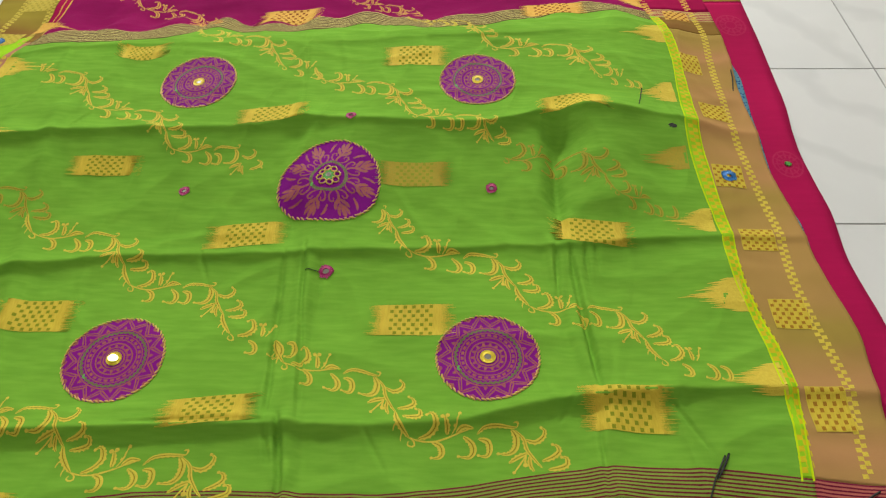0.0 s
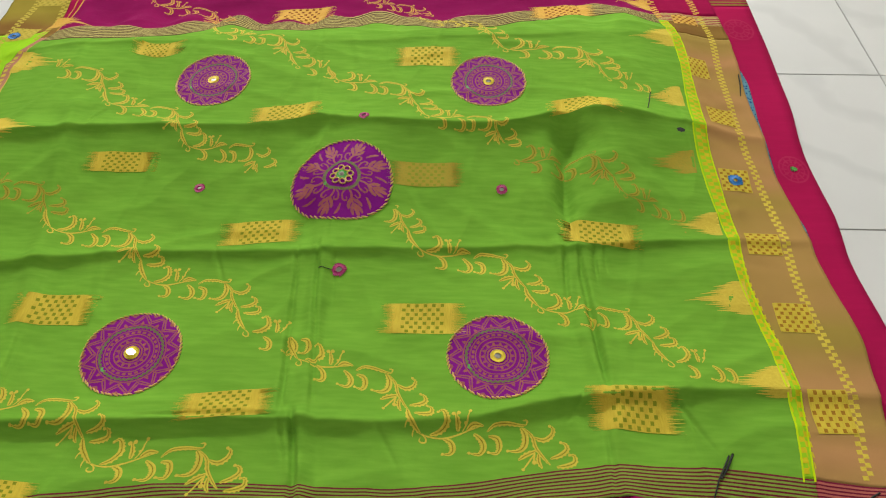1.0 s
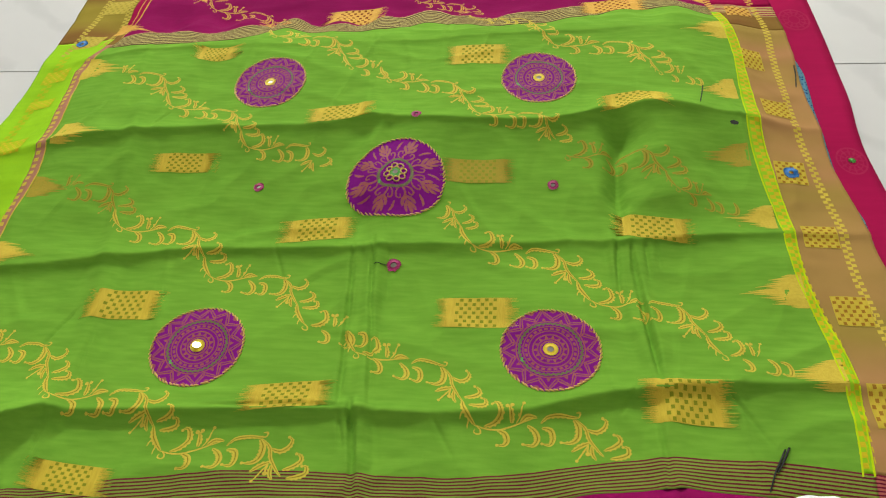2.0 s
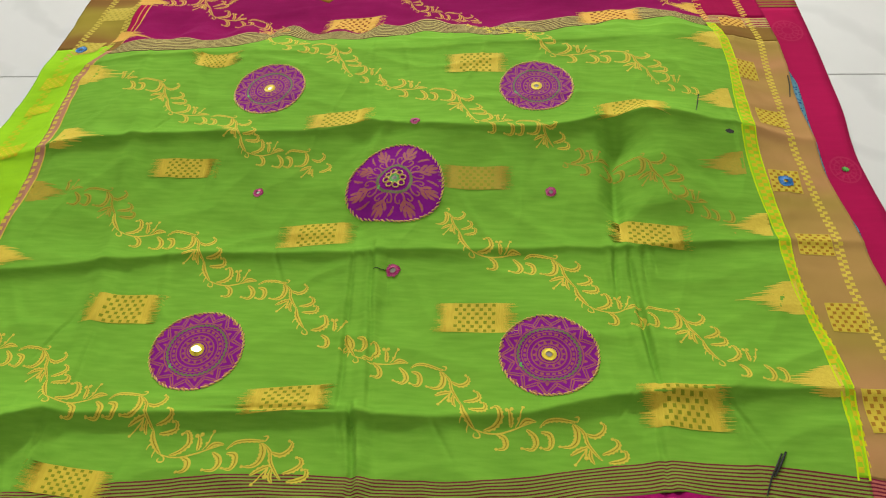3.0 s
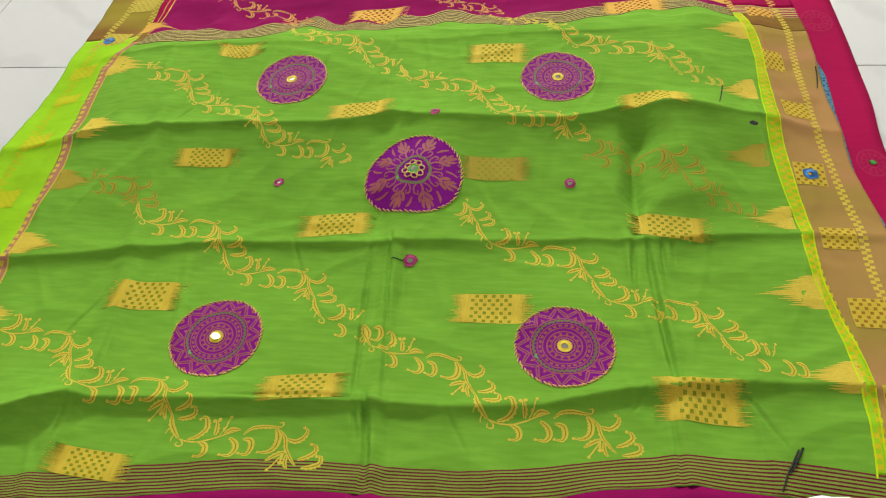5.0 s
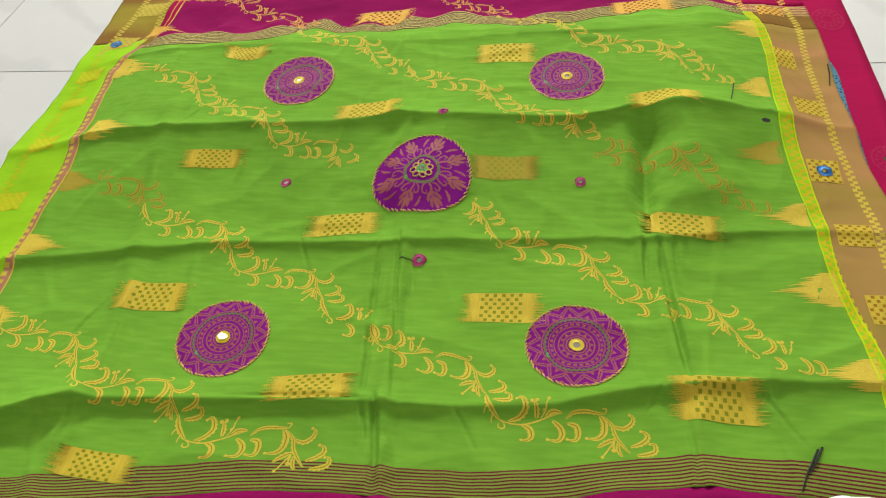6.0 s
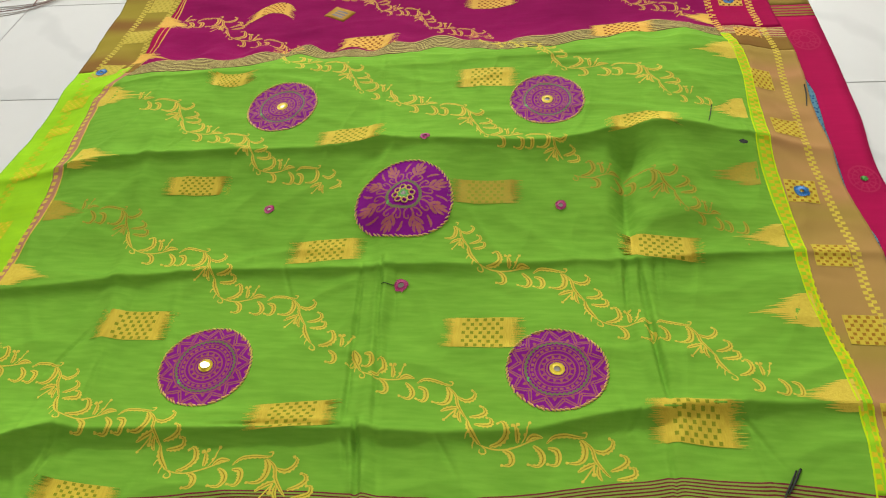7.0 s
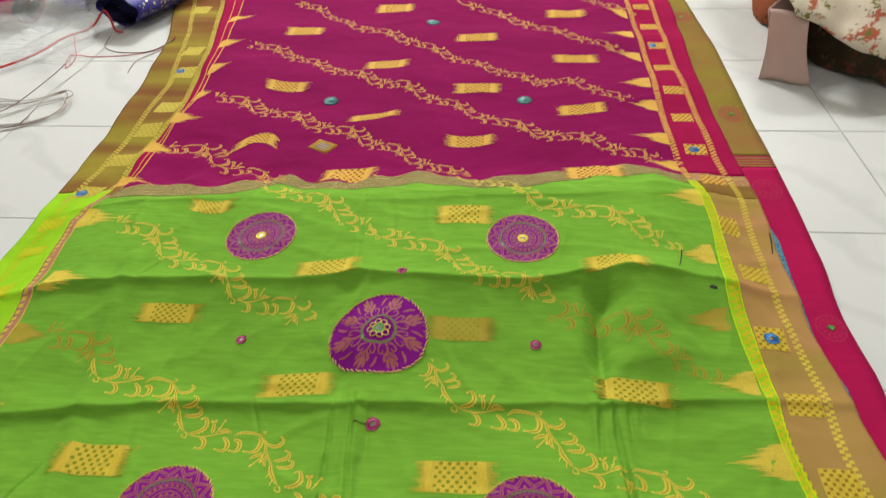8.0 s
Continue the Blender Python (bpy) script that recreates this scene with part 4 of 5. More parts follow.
    if floral:
        for k in range(8):
            t = 2 * math.pi * k / 8
            loop = [(.17 * math.cos(t) + .062 * math.cos(a), .17 * math.sin(t) + .062 * math.sin(a)) for a in np.linspace(0, 2 * math.pi, 9)]
            s.tube([to(u, v, .0012) for u, v in loop], 0.0009, 5)
        s.done("flower_loops", [CORD], disc, "cream yellow flower of looped cord")
        s = Sheet()
        ring(s, .052, .12, .0014, n=24)
        s.done("middle_ring", [LEAF], disc, "bright green stitched ring")
        s = Sheet()
        ring(s, .001, .055, .0011, n=10)
    else:
        for k in range(26):
            t = 2 * math.pi * k / 26
            s.tube([to(.072 * math.cos(t), .072 * math.sin(t), .0008), to(.11 * math.cos(t), .11 * math.sin(t), .0019), to(.150 * math.cos(t + .08), .150 * math.sin(t + .08), .0006)], 0.0009, 5)
        s.done("middle_ring", [YELLOW], disc, "yellow stitched ring")
        s = Sheet()
        if lean:
            flat = [(.0043 * math.cos(q * math.pi / 4), .0043 * math.sin(q * math.pi / 4)) for q in range(8)]
            s.poly([(x + u, y + v, lift(x, y) + .0028 - lean[0] * u - lean[1] * v) for u, v in flat])
        else:
            ring(s, .001, .088, .0012, n=8)
    s.done("mirror", [MIRROR], disc, "small round mirror", smooth=False)
    # twisted cord round the rim
    s = Sheet()
    n = 64
    for k in range(n):
        t = 2 * math.pi * (k + random.uniform(-.18, .18)) / n
        w, mid = random.uniform(.03, .06), random.uniform(.978, .992)
        pts = [to((mid + w * (q - .5)) * math.cos(t + .10 * q), (mid + w * (q - .5)) * math.sin(t + .10 * q), .0003 + .0005 * math.sin(math.pi * q)) for q in (0, .33, .67, 1)]
        s.tube(pts, lambda q: 0.0005 + 0.0005 * math.sin(math.pi * q), 5, 0)
    s.done("rim_cord", [CORD, CORD], disc, "twisted gold cord rim")
    return disc


medallion(-.181, .763, .049, .056, .15)
medallion(.181, .769, .049, .055, .0)
medallion(-.171, .353, .049, .050, .35, lean=(.23, .27))
medallion(.189, .359, .050, .049, .05)
medallion(.010, .589, .059, .060, .2, floral=True)


def mirror_button(x, y, r, thread, label, core=.5):
    """A small mirror held by a ring of buttonhole stitches."""
    b = new("mirror_button")
    b.parent = sari
    s = Sheet()
    n = 18
    for k in range(n):
        t = 2 * math.pi * k / n
        rr = r * random.uniform(.92, 1.1)
        s.tube([on(x + (core - .05) * r * math.cos(t), y + (core - .05) * r * math.sin(t), .0012), on(x + .75 * r * math.cos(t), y + .75 * r * math.sin(t), .0014), on(x + rr * math.cos(t + .1), y + rr * math.sin(t + .1), .0006)], r * 0.16, 5)
    s.done("stitched_ring", [thread], b, label)
    s = Sheet()
    s.poly([on(x + core * r * math.cos(2 * math.pi * k / 12), y + core * r * math.sin(2 * math.pi * k / 12), .0012) for k in range(12)])
    s.done("mirror", [MIRROR], b, "tiny round mirror", smooth=False)


for x, y, r in ((-.156, .574, .0062), (.196, .582, .0064), (.020, .465, .0078), (.027, .685, .0062)):
    mirror_button(x, y, r, HOTPINK, "hot pink stitched ring")
for x, y, r in ((.472, .611, .0085), (-.518, .901, .0085), (.466, 1.069, .0075), (.458, 1.509, .0075), (-.531, 1.376, .008)):
    mirror_button(x, y, r, BLUE, "bright blue stitched ring", .38)
for x, y, r in ((-.184, 1.245, .015), (.186, 1.250, .015), (-.023, 1.647, .016)):
    mirror_button(x, y, r * .9, TEAL, "teal stitched ring", .12)


# ---- small marks and loose threads on the sari ----
def blot(name, x, y, rx, ry, mat, label, up=0.0007):
    s = Sheet()
    n = 16
    s.poly([on(x + rx * math.cos(2 * math.pi * k / n) * (1 + .2 * math.sin(k * 2.7)), y + ry * math.sin(2 * math.pi * k / n) * (1 + .2 * math.cos(k * 3.1)), up) for k in range(n)])
    return s.done(name, [mat], sari, label, smooth=False)


blot("dark_spot", .416, .680, .0052, .0032, DARK, "small dark spot")


def loose_thread(pts, r, parent=None):
    s = Sheet()
    s.tube([on(p[0], p[1], r + (p[2] if len(p) > 2 else 0.0)) for p in smooth_line(pts, 5)], lambda t: r * (1.2 - 0.5 * abs(t - .3)), 5)
    return s.done("loose_thread", [DARK], sari, "loose black thread")


loose_thread([(.392, .262, .0), (.384, .248, .003), (.378, .238, .002), (.371, .222, .0)], .0008)
loose_thread([(.396, .264, .0), (.388, .250, .002), (.381, .240, .001)], .0010)
loose_thread([(.512, .231, 0), (.500, .224, .002), (.487, .213, 0)], .0008)
loose_thread([(.524, .826, 0), (.522, .805, .001), (.517, .780, 0)], .0008)
loose_thread([(.389, .752, 0), (.384, .730, .001), (.378, .708, 0)], .0006)
loose_thread([(-.002, .466, 0), (.006, .464, .001), (.013, .465, 0)], .0004)

# brown card tag lying on the magenta part
tag = empty("card_tag", "small brown card tag with dark illegible print on the sari", "tag")
s = Sheet()
ca, sa = math.cos(-.5), math.sin(-.5)
s.grid(lambda a, b: on(-.164 + ca * (a - .5) * .042 - sa * (b - .5) * .034, 1.072 + sa * (a - .5) * .042 + ca * (b - .5) * .034, .0012), 6, 6)
s.done("card", [CARD], tag, thick=0.0006)
s = Sheet()
for k in range(3):
    s.grid(lambda a, b: on(-.164 + ca * (a - .5) * .022 - sa * ((b - .5) * .004 + .007 - .007 * k), 1.072 + sa * (a - .5) * .022 + ca * ((b - .5) * .004 + .007 - .007 * k), .0016), 4, 1)
s.done("print_bars", [STAIN], tag, "dark print bars", smooth=False)


# faded round prints on the layer underneath
def faded_print(x, y, r, mat, dot):
    s = Sheet()
    z = lambda px, py: (px, py, min(under(.55, py), lift(.5, py) - .002) + .0003)
    n = 22
    for ring_r, w in ((r, .12), (r * .72, .10), (r * .4, .22)):
        s.ribbon([z(x + ring_r * math.cos(2 * math.pi * k / n), y + 1.35 * ring_r * math.sin(2 * math.pi * k / n)) for k in range(n + 1)],
                 [z(x + ring_r * (1 - w) * math.cos(2 * math.pi * k / n), y + 1.35 * ring_r * (1 - w) * math.sin(2 * math.pi * k / n)) for k in range(n + 1)])
    for k in range(12):
        t = 2 * math.pi * k / 12
        stroke(s, [(x + r * .42 * math.cos(t), y + 1.35 * r * .42 * math.sin(t)), (x + r * .9 * math.cos(t), y + 1.35 * r * .9 * math.sin(t))], r * .16, lambda u, v, up: (*z(u, v)[:2], z(u, v)[2] + .0002), n=3)
    s.done("faded_print", [mat], sari, "faded round print", smooth=False)
    if dot:
        s = Sheet()
        for k in range(8):
            t = 2 * math.pi * k / 8
            p = z(x, y)
            s.tube([(x, y, p[2] + .0008), (x + .002 * math.cos(t), y + .002 * math.sin(t), p[2] + .0012), (x + .0042 * math.cos(t), y + .0042 * math.sin(t), p[2] + .0004)], .0008, 5)
        s.done("stitched_dot", [LEAF], sari, "green stitched dot")


faded_print(.556, .955, .022, FAINT, False)
faded_print(.553, .645, .018, FAINT, True)
faded_print(.556, 1.206, .022, FAINT_OLIVE, True)
faded_print(.548, 1.690, .022, FAINT_OLIVE, True)

# blue printed cloth showing between the layers
def blue_print():
    m = cloth("blue_printed_cotton", (0.120, 0.280, 0.360), (0.080, 0.210, 0.320))
    nt = m.node_tree
    bsdf = nt.nodes["Principled BSDF"]
    old = bsdf.inputs["Base Color"].links[0].from_socket
    co = nt.nodes.new("ShaderNodeTexCoord")
    vor = nt.nodes.new("ShaderNodeTexVoronoi")
    vor.inputs["Scale"].default_value = 240
    nt.links.new(co.outputs["Object"], vor.inputs["Vector"])
    rng = nt.nodes.new("ShaderNodeMapRange")
    rng.inputs["From Min"].default_value, rng.inputs["From Max"].default_value = 0.38, 0.32
    nt.links.new(vor.outputs["Distance"], rng.inputs["Value"])
    mix = nt.nodes.new("ShaderNodeMix")
    mix.data_type = "RGBA"
    mix.inputs["B"].default_value = (0.012, 0.060, 0.200, 1)
    nt.links.new(rng.outputs["Result"], mix.inputs["Factor"])
    nt.links.new(old, mix.inputs["A"])
    nt.links.new(mix.outputs["Result"], bsdf.inputs["Base Color"])
    return m


blue_edge = knots((.36, .548), (.431, .551), (.47, .546), (.50, .545), (.547, .546), (.59, .535), (.631, .534), (.694, .537), (.74, .538), (.775, .541), (.82, .544), (.86, .538), (.88, .530))
s = Sheet()
s.grid(lambda a, b: (.47 + (blue_edge(.36 + .52 * b) - .006 - .47) * a, .36 + .52 * b, min(under(.55, .36 + .52 * b) + .0012, lift(.5, .36 + .52 * b) - .0012)), 8, 70)
tagged(s.done("printed_cloth", [blue_print()], thick=0.0005), "light blue dotted cotton cloth peeping out under the border", "cloth")


# ---- white sheet at the near corner ----
WHITE = material("white_plastic_sheet", (0.80, 0.81, 0.81), (0.72, 0.73, 0.74), rough=0.35, scale=30, bump_scale=25, bump_strength=0.3)
s = Sheet()
brow = knots((.28, .170), (.324, .1935), (.361, .206), (.40, .2165), (.415, .2175), (.444, .2075), (.464, .198), (.56, .155))


def crumple(a, b):
    x = .27 + .29 * a
    y = brow(x) - .14 * b
    fold = .010 * abs(noise.noise((x * 16, y * 22, 3.0))) + .006 * abs(noise.noise((x * 45, y * 40, 8.0)))
    return (x + .006 * noise.noise((x * 30, y * 30, 1)), y + .005 * noise.noise((x * 40, 0, 5)), max(lift(x, y) + .0015, .004 + .016 * math.sin(math.pi * min(1, .25 + b * .75)) + fold))


s.grid(crumple, 80, 40)
tagged(s.done("plastic_sheet", [WHITE], thick=0.0008), "crumpled white plastic sheet lying on the sari's near end", "sheet")


# ---- things on the floor beyond, beside the sari's far part ----
def wrinkled(fn, n, m, amp, freq, seed):
    """A crumpled version of a surface."""
    def at(a, b):
        p = Vector(fn(a, b))
        q = noise.noise_vector(p * freq + Vector((seed, 0, 0)))
        q2 = noise.noise_vector(p * freq * 2.7 + Vector((0, seed, 0)))
        p = p + amp * q + amp * .45 * q2
        return (p.x, p.y, max(p.z, .0015))
    return at


def clear_plastic():
    m = bpy.data.materials.new("clear_crinkled_plastic")
    m.use_nodes = True
    nt = m.node_tree
    bsdf = nt.nodes["Principled BSDF"]
    bsdf.inputs["Base Color"].default_value = (0.93, 0.94, 0.93, 1)
    bsdf.inputs["Roughness"].default_value = 0.08
    clear = nt.nodes.new("ShaderNodeBsdfTransparent")
    clear.inputs["Color"].default_value = (0.965, 0.97, 0.96, 1)
    gloss = nt.nodes.new("ShaderNodeBsdfGlossy")
    gloss.inputs["Roughness"].default_value = 0.06
    fres = nt.nodes.new("ShaderNodeFresnel")
    fres.inputs["IOR"].default_value = 1.5
    grain = nt.nodes.new("ShaderNodeTexNoise")
    grain.inputs["Scale"].default_value = 38
    b = nt.nodes.new("ShaderNodeBump")
    b.inputs["Strength"].default_value, b.inputs["Distance"].default_value = 1.0, 0.016
    nt.links.new(grain.outputs["Fac"], b.inputs["Height"])
    nt.links.new(b.outputs["Normal"], gloss.inputs["Normal"]), nt.links.new(b.outputs["Normal"], fres.inputs["Normal"])
    mix = nt.nodes.new("ShaderNodeMixShader")
    nt.links.new(fres.outputs[0], mix.inputs[0]), nt.links.new(clear.outputs[0], mix.inputs[1]), nt.links.new(gloss.outputs[0], mix.inputs[2])
    haze = nt.nodes.new("ShaderNodeBsdfDiffuse")
    haze.inputs["Color"].default_value = (0.85, 0.86, 0.85, 1)
    film = nt.nodes.new("ShaderNodeMixShader")
    film.inputs[0].default_value = 0.17
    nt.links.new(mix.outputs[0], film.inputs[1]), nt.links.new(haze.outputs[0], film.inputs[2])
    nt.links.new(film.outputs[0], nt.nodes["Material Output"].inputs["Surface"])
    return m


CLEAR = clear_plastic()


def poly_bag(name, x0, x1, y0, y1, height, seed, label):
    def dome(a, b):
        e = max(0.0, (4 * a * (1 - a)) * (4 * b * (1 - b))) ** .35
        return (x0 + (x1 - x0) * a, y0 + (y1 - y0) * b + .05 * math.sin(a * 5 + seed), .004 + height * e)
    s = Sheet()
    s.grid(wrinkled(dome, 0, 0, .030, 9, seed), 56, 44)
    ob = tagged(s.done(name, [CLEAR], smooth=True), label, "plastic bag")
    ob.visible_shadow = False
    return ob


poly_bag("plastic_bag", -1.42, -.80, 1.36, 1.86, .030, 3.1, "clear crinkled plastic bag lying on the floor")
poly_bag("plastic_bag", -1.35, -.72, 1.66, 2.25, .075, 8.4, "clear plastic bag bulging over folded cloth")


def sequin_cloth():
    m = cloth("blue_sequined_cloth", (0.035, 0.030, 0.210), (0.110, 0.110, 0.360), stretch=(1, 1, 1), scale=30)
    nt = m.node_tree
    bsdf = nt.nodes["Principled BSDF"]
    old = bsdf.inputs["Base Color"].links[0].from_socket
    co = nt.nodes.new("ShaderNodeTexCoord")
    vor = nt.nodes.new("ShaderNodeTexVoronoi")
    vor.inputs["Scale"].default_value = 85
    nt.links.new(co.outputs["Object"], vor.inputs["Vector"])
    rng = nt.nodes.new("ShaderNodeMapRange")
    rng.inputs["From Min"].default_value, rng.inputs["From Max"].default_value = 0.34, 0.28
    nt.links.new(vor.outputs["Distance"], rng.inputs["Value"])
    mix = nt.nodes.new("ShaderNodeMix")
    mix.data_type = "RGBA"
    mix.inputs["B"].default_value = (0.46, 0.40, 0.22, 1)
    nt.links.new(rng.outputs["Result"], mix.inputs["Factor"]), nt.links.new(old, mix.inputs["A"])
    nt.links.new(mix.outputs["Result"], bsdf.inputs["Base Color"])
    nt.links.new(rng.outputs["Result"], bsdf.inputs["Metallic"])
    bsdf.inputs["Roughness"].default_value = 0.35
    return m


SEQUIN = sequin_cloth()


def cloth_roll(name, a, b, r, mat, lining, label, seed):
    """A loosely rolled and flattened piece of cloth with an open, layered end."""
    a, b = Vector(a), Vector(b)
    d = (b - a).normalized()
    side = d.cross(Vector((0, 0, 1))).normalized()
    roll = empty(name, label, "cloth roll")
    s = Sheet()

    def skin(u, v):
        t = u * 2 * math.pi
        p = a + (b - a) * v
        rr = r * (1 + .08 * math.sin(3 * t + 7 * v) + .05 * math.sin(9 * v + t))
        return p + side * (rr * 1.25 * math.cos(t)) + Vector((0, 0, r * .78 + rr * .72 * math.sin(t)))
    s.grid(wrinkled(skin, 0, 0, .012, 12, seed), 36, 40)
    s.done("outer_fold", [mat], roll)
    s = Sheet()
    for q in (.82, .62, .42, .24):
        s.grid(lambda u, v, q=q: tuple(a + d * (.004 + .02 * v) + side * (q * r * 1.2 * math.cos(u * 6.28)) + Vector((0, 0, r * .78 + q * r * .68 * math.sin(u * 6.28)))), 24, 3)
    s.done("inner_folds", [lining], roll, "dark inner layers")
    return roll


NAVY = cloth("dark_navy_lining", (0.015, 0.014, 0.045), (0.030, 0.028, 0.080))
VIOLET = cloth("violet_blue_silk", (0.060, 0.050, 0.330), (0.090, 0.080, 0.400))
cloth_roll("rolled_cloth", (-.772, 1.635, .003), (-.66, 1.98, .003), .048, SEQUIN, NAVY, "rolled blue cloth covered with gold sequins on the floor", 2.0)
cloth_roll("rolled_cloth", (-.86, 1.73, .003), (-1.25, 1.95, .003), .036, VIOLET, NAVY, "rolled violet blue silk cloth inside clear plastic", 5.0)
cloth_roll("rolled_cloth", (-1.02, 1.68, .003), (-1.38, 1.78, .003), .040, CRIMSON, NAVY, "rolled dark red cloth inside clear plastic", 6.0)
cloth_roll("rolled_cloth", (-.60, 2.02, .003), (-.98, 2.16, .003), .050, NAVY, DARK, "rolled dark navy cloth on the floor", 9.0)

RED = material("red_cord", (0.520, 0.020, 0.018), (0.400, 0.015, 0.015), rough=0.6, scale=200, bump_scale=400, bump_strength=0.4)
STRING = material("brown_string", (0.150, 0.055, 0.045), (0.250, 0.150, 0.130), rough=0.7, scale=60, amount=0.9)
HANK = material("translucent_grey_cord", (0.560, 0.540, 0.500), (0.330, 0.260, 0.240), rough=0.25, scale=30, amount=0.9)


def floor_cord(name, pts, r, mat, label, n=8):
    s = Sheet()
    s.tube([(p[0], p[1], r + (p[2] if len(p) > 2 else 0)) for p in smooth_line(pts, n)], r, 6)
    return tagged(s.done(name, [mat]), label, "cord")


floor_cord("cord", [(-1.06, 1.25, .008), (-.94, 1.392, .008), (-.889, 1.463, .012), (-.868, 1.546, .014), (-.834, 1.604, .014), (-.826, 1.655, .03), (-.809, 1.645, .04), (-.79, 1.626, .03), (-.776, 1.606, .008), (-.761, 1.612, 0)], .0026, RED, "bright red twisted cord over the plastic bag")
floor_cord("cord", [(-.862, 1.575, .012), (-.835, 1.52, .006), (-.814, 1.48, 0), (-.803, 1.44, 0), (-.805, 1.411, 0), (-.822, 1.465, .003), (-.80, 1.475, .002), (-.771, 1.471, 0), (-.693, 1.479, 0), (-.650, 1.50, 0), (-.621, 1.524, .004), (-.61, 1.56, .012)], .0009, RED, "thin red string on the floor")
floor_cord("cord", [(-.653, 1.386, 0), (-.659, 1.42, 0), (-.655, 1.453, .002), (-.629, 1.506, 0), (-.605, 1.54, .012)], .0009, STRING, "thin brown string on the floor")
floor_cord("cord", [(-.784, 1.592, 0), (-.778, 1.56, 0), (-.766, 1.525, 0), (-.723, 1.497, 0), (-.648, 1.497, .002), (-.605, 1.546, .012)], .0009, STRING, "thin brown string on the floor")
floor_cord("cord", [(-.819, 1.462, 0), (-.815, 1.38, 0), (-.822, 1.249, 0), (-.84, 1.20, 0)], .0008, STRING, "thin brown string on the floor")
floor_cord("cord", [(-.766, 1.525, 0), (-.765, 1.42, 0), (-.777, 1.308, 0), (-.771, 1.195, 0)], .0007, HANK, "thin grey string on the floor")
for k in range(5):
    c, g = .006 * math.sin(k * 2.1), .004 * k
    floor_cord("cord", [(-.90, 1.10 + g * 3, 0), (-.79 + c, 1.124 + g * 2, 0), (-.735, 1.158 + g, .002), (-.707 + c, 1.195 + g, .006), (-.703 - g, 1.236 + c, .010), (-.712 - g, 1.264 + c, .012), (-.743, 1.284 - g, .008),
                        (-.794, 1.252 + c - g, .003), (-.87, 1.263 - g * 3, 0), (-.95, 1.29 - g * 5, 0)], .0007, STRING if k == 2 else HANK, "loop of a loose hank of greyish plastic cord")
for k in range(2):
    g = .012 * k
    floor_cord("cord", [(-.90, 1.15 + g, 0), (-.823, 1.181 + g, 0), (-.779, 1.218 + g, .002), (-.731, 1.240 + g, .006), (-.708, 1.258, .010)], .0007, HANK, "loop of a loose hank of greyish plastic cord")
floor_cord("cord", [(-.766, 1.149, 0), (-.765, 1.165, .003), (-.766, 1.185, 0)], .001, STRING, "short brown string on the hank")

# parcel of cloths beyond the sari's other edge
BLUSH = cloth("dusty_pink_cloth", (0.560, 0.400, 0.355), (0.500, 0.350, 0.310), stretch=(1, 1, 1), scale=12, rough=0.6)


def printed(name, ground, second, motifs, scale):
    m = cloth(name, ground, second, stretch=(1, 1, 1), scale=20)
    nt = m.node_tree
    bsdf = nt.nodes["Principled BSDF"]
    last = bsdf.inputs["Base Color"].links[0].from_socket
    co = nt.nodes.new("ShaderNodeTexCoord")
    for k, (colour, lo) in enumerate(motifs):
        warp = nt.nodes.new("ShaderNodeMapping")
        warp.inputs["Location"].default_value = (3.1 * k, 1.7 * k, .9 * k)
        nt.links.new(co.outputs["Object"], warp.inputs["Vector"])
        tex = nt.nodes.new("ShaderNodeTexNoise")
        tex.inputs["Scale"].default_value, tex.inputs["Detail"].default_value, tex.inputs["Roughness"].default_value = scale * (1 + .5 * k), 6, .65
        nt.links.new(warp.outputs["Vector"], tex.inputs["Vector"])
        rng = nt.nodes.new("ShaderNodeMapRange")
        rng.inputs["From Min"].default_value, rng.inputs["From Max"].default_value = lo, lo + .035
        nt.links.new(tex.outputs["Fac"], rng.inputs["Value"])
        mix = nt.nodes.new("ShaderNodeMix")
        mix.data_type = "RGBA"
        mix.inputs["B"].default_value = (*colour, 1)
        nt.links.new(rng.outputs["Result"], mix.inputs["Factor"]), nt.links.new(last, mix.inputs["A"])
        last = mix.outputs["Result"]
    nt.links.new(last, bsdf.inputs["Base Color"])
    return m


FLORAL = printed("cream_floral_cotton", (0.70, 0.62, 0.50), (0.62, 0.54, 0.43), (((0.46, 0.13, 0.07), .565), ((0.20, 0.19, 0.06), .585), ((0.10, 0.06, 0.04), .63)), 24)
PAISLEY = printed("dark_brown_print", (0.060, 0.045, 0.030), (0.090, 0.070, 0.045), (((0.160, 0.060, 0.040), .56), ((0.140, 0.120, 0.080), .60)), 30)

parcel = empty("cloth_parcel", "dusty pink stiff cloth bag corner standing on the floor", "parcel")
s = Sheet()


def bag_front(a, b):
    x = .640 + (.730 - .640) * a
    y = 1.335 - .030 * a
    top = .120 + .006 * math.sin(a * 4)
    return (x + b * (.012 - .034 * a) + .004 * math.sin(b * 4 + a * 3), y + .022 + b * (.045 - .006 * a) + .005 * math.sin(a * 7 + b * 2), .002 + top * b)


def bag_side(a, b):
    p, q = Vector(bag_front(0, b)), Vector((.80 + .02 * b, 1.66, .002 + .115 * b))
    return tuple(p.lerp(q, a) + Vector((.006 * math.sin(a * 6 + b * 4), 0, 0)))


s.grid(bag_front, 16, 14)
s.done("front_panel", [BLUSH], parcel, thick=0.0015)
s = Sheet()
s.grid(bag_side, 20, 14)
s.done("side_panel", [BLUSH], parcel, thick=0.0015)


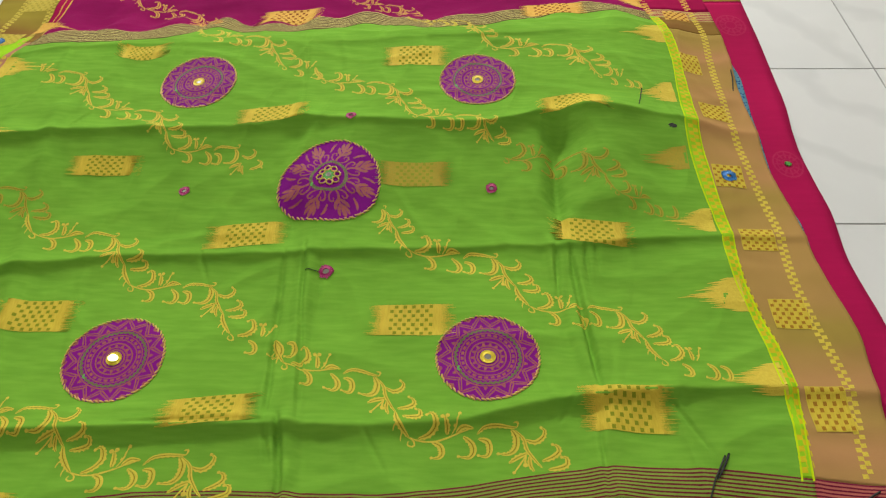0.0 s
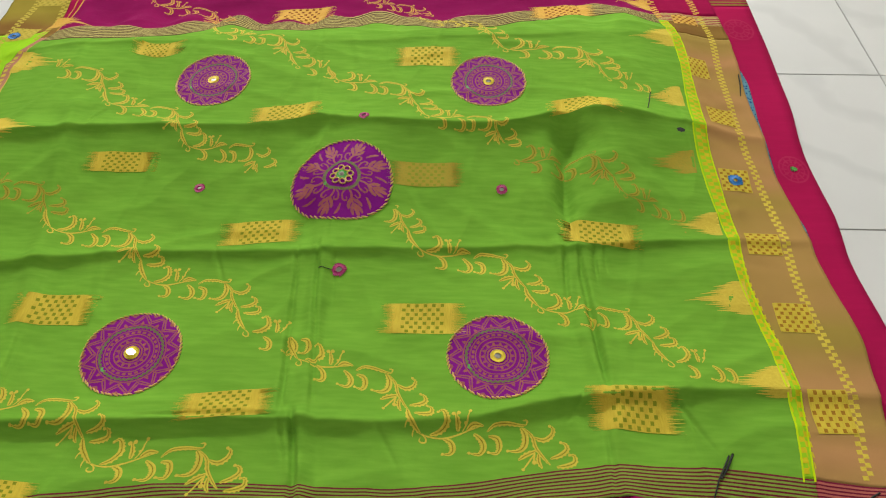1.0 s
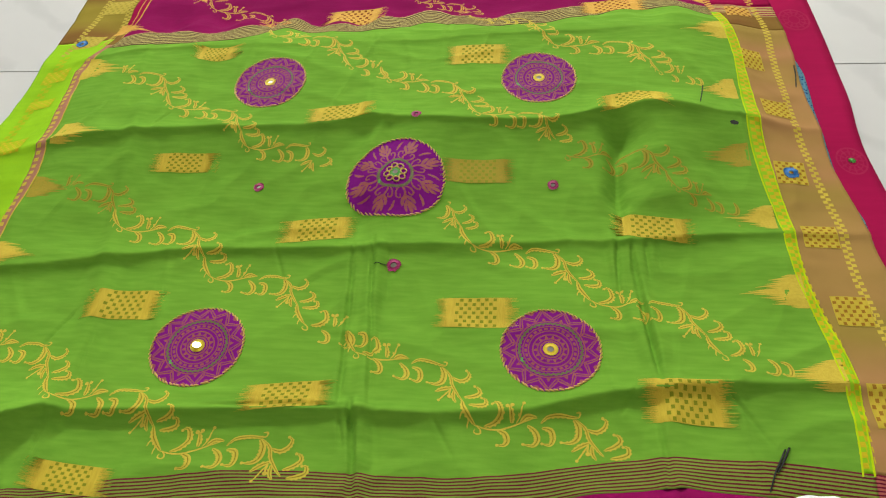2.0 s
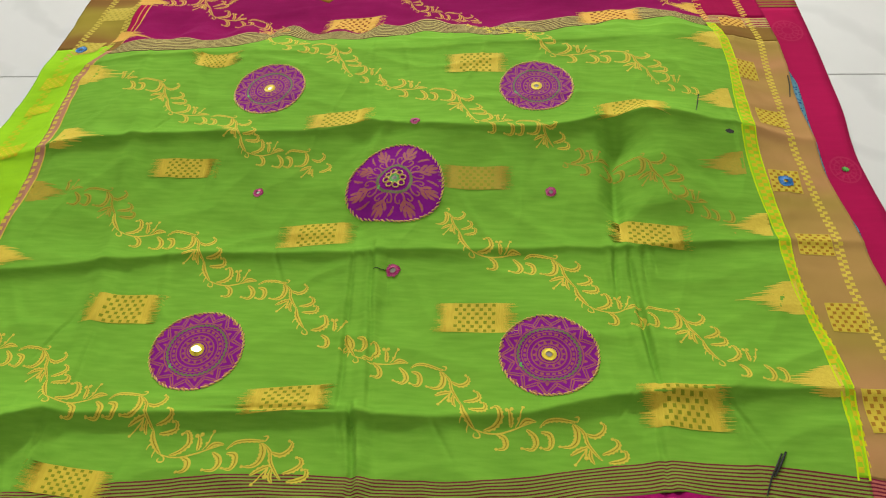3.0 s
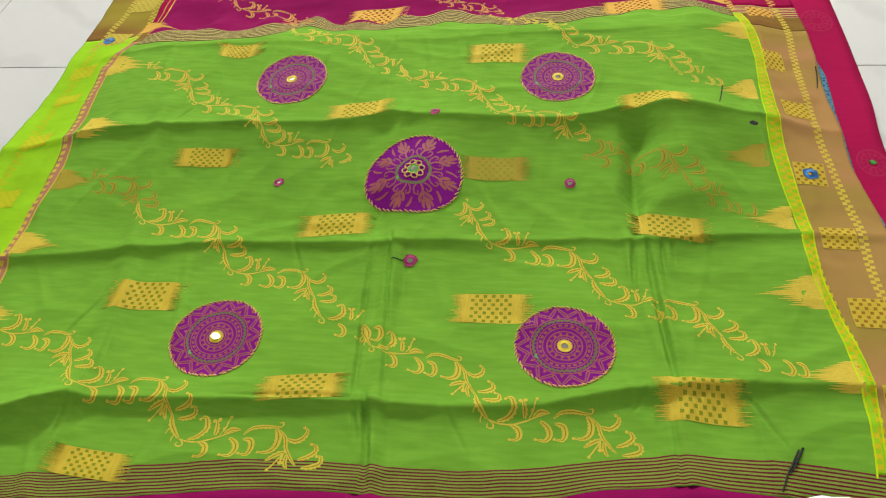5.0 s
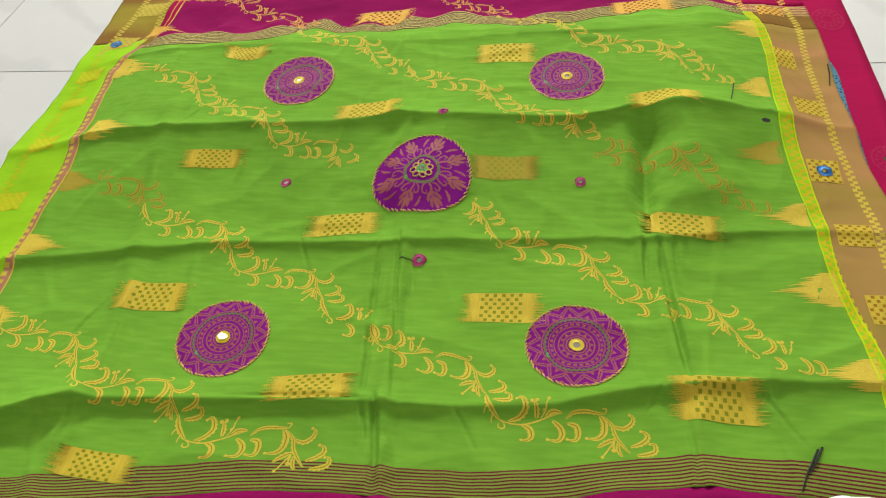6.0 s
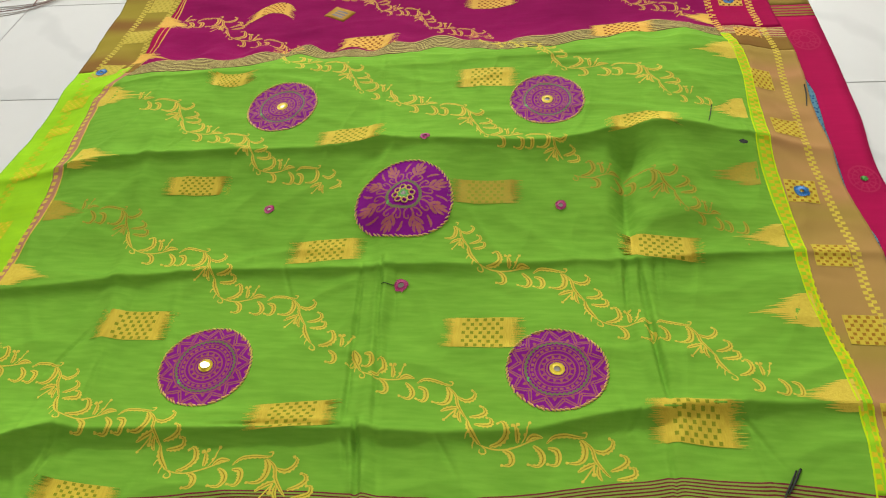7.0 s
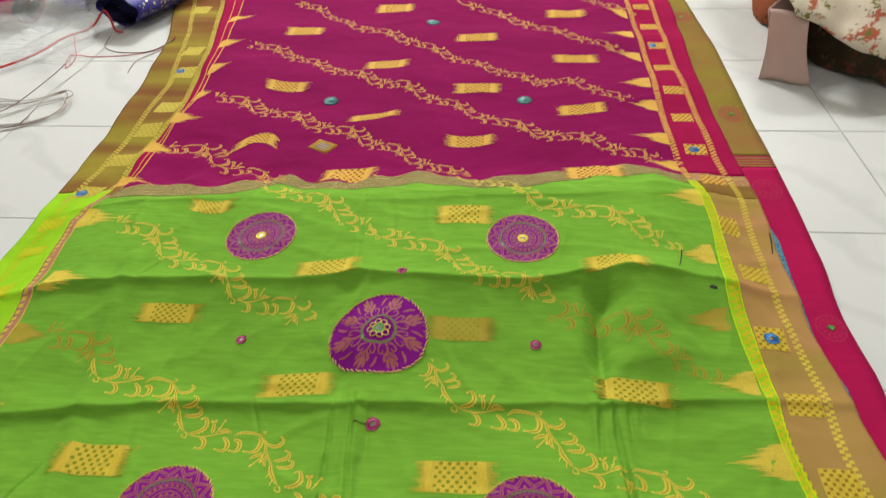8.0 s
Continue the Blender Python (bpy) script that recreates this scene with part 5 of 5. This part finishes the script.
def mound(x0, x1, y0, y1, z0, z1, power=.4):
    def at(a, b):
        t = a * 2 * math.pi
        r = math.sin(b * math.pi / 2)
        c, d = math.cos(t), math.sin(t)
        c, d = math.copysign(abs(c) ** .75, c), math.copysign(abs(d) ** .75, d)
        return ((x0 + x1) / 2 + (x1 - x0) / 2 * r ** power * c, (y0 + y1) / 2 + (y1 - y0) / 2 * r ** power * d, z0 + (z1 - z0) * math.cos(b * math.pi / 2) ** .7)
    return at


s = Sheet()
s.grid(wrinkled(mound(.735, 1.40, 1.300, 1.90, .002, .105), 0, 0, .022, 9, 4.0), 60, 24)
tagged(s.done("folded_cloth", [PAISLEY]), "dark brown printed cloth heaped on the floor", "cloth")
s = Sheet()


HEM = knots((.0, 1.365), (.1, 1.352), (.2, 1.335), (.35, 1.29), (.5, 1.272), (1.0, 1.25))
HEM_HIGH = knots((.0, .124), (.1, .108), (.2, .092), (.35, .070), (.5, .058), (1.0, .050))


def drape(a, b):
    """The hem hangs low on one side and the cloth rises over the heap."""
    x = .685 + .42 * a
    y = HEM(a) + (2.0 - HEM(a)) * b
    z = HEM_HIGH(a) + (.175 - HEM_HIGH(a)) * min(1, b * 4) ** .7
    return (x - .03 * b, y, z + .006 * math.sin(a * 21 + b * 3) * (1 - .5 * b))


s.grid(wrinkled(drape, 0, 0, .012, 8, 11.0), 60, 44)
tagged(s.done("floral_cloth", [FLORAL], thick=0.001), "cream cotton cloth with rust and green flowers draped over the heap", "cloth")

RUSTY = printed("rust_brown_cotton", (0.260, 0.080, 0.035), (0.220, 0.065, 0.030), (((0.100, 0.035, 0.020), .58),), 30)
s = Sheet()
s.grid(wrinkled(mound(.715, .82, 1.60, 1.80, .002, .06), 0, 0, .008, 14, 21.0), 30, 12)
tagged(s.done("folded_cloth", [RUSTY]), "small rust brown cloth bundle on the floor", "cloth")

# ---- tube fittings, out of view and added to go with the lamps ----
ENAMEL = material("white_enamel", (0.8, 0.8, 0.78), rough=0.4, scale=20)
GLOW = bpy.data.materials.new("glowing_tube")
GLOW.use_nodes = True
GLOW.node_tree.nodes["Principled BSDF"].inputs["Emission Color"].default_value = (1, .98, .93, 1)
GLOW.node_tree.nodes["Principled BSDF"].inputs["Emission Strength"].default_value = 6.0


def tube_fitting(m):
    f = empty("tube_light", "added unseen tube light fitting, white enamel with a glowing tube", "light", "tube lights")
    s = Sheet()
    box(s, -.62, .62, -.03, .03, .045, .085)
    s.done("batten", [ENAMEL], f, smooth=False)
    s = Sheet()
    s.tube([(-.59, 0, .028), (0, 0, .028), (.59, 0, .028)], .013, 10)
    s.done("tube", [GLOW], f, "glowing tube")
    for q in (-.605, .605):
        s = Sheet()
        box(s, q - .012, q + .012, -.018, .018, .008, .046)
        s.done("holder", [ENAMEL], f, smooth=False)
    f.matrix_world = m
    return f


for place in TUBES:
    tube_fitting(place)


# ---- floor tiles, each a piece of the floor ----
def tile_mesh(size, gap, deep):
    s = Sheet()
    h, e = size / 2 - gap / 2, .0003
    lo = [(-h, -h, -deep), (h, -h, -deep), (h, h, -deep), (-h, h, -deep)]
    mid = [(-h, -h, -e), (h, -h, -e), (h, h, -e), (-h, h, -e)]
    hi = [(-h + e, -h + e, 0), (h - e, -h + e, 0), (h - e, h - e, 0), (-h + e, h - e, 0)]
    for k in range(4):
        j = (k + 1) % 4
        s.poly([lo[k], lo[j], mid[j], mid[k]]), s.poly([mid[k], mid[j], hi[j], hi[k]])
    s.poly(hi)
    ob = s.done("tile", [MARBLE], floor, smooth=False)
    return ob


first = tile_mesh(.30, .0020, .0009)
spots = [(X0 + .15 + .30 * i, Y0 + .15 + .30 * j) for i in range(13) for j in range(23)]
for k, (x, y) in enumerate(spots):
    ob = first if k == 0 else new("tile", first.data)
    ob.parent = floor
    ob.location = (x, y, random.uniform(-.0001, .0001))
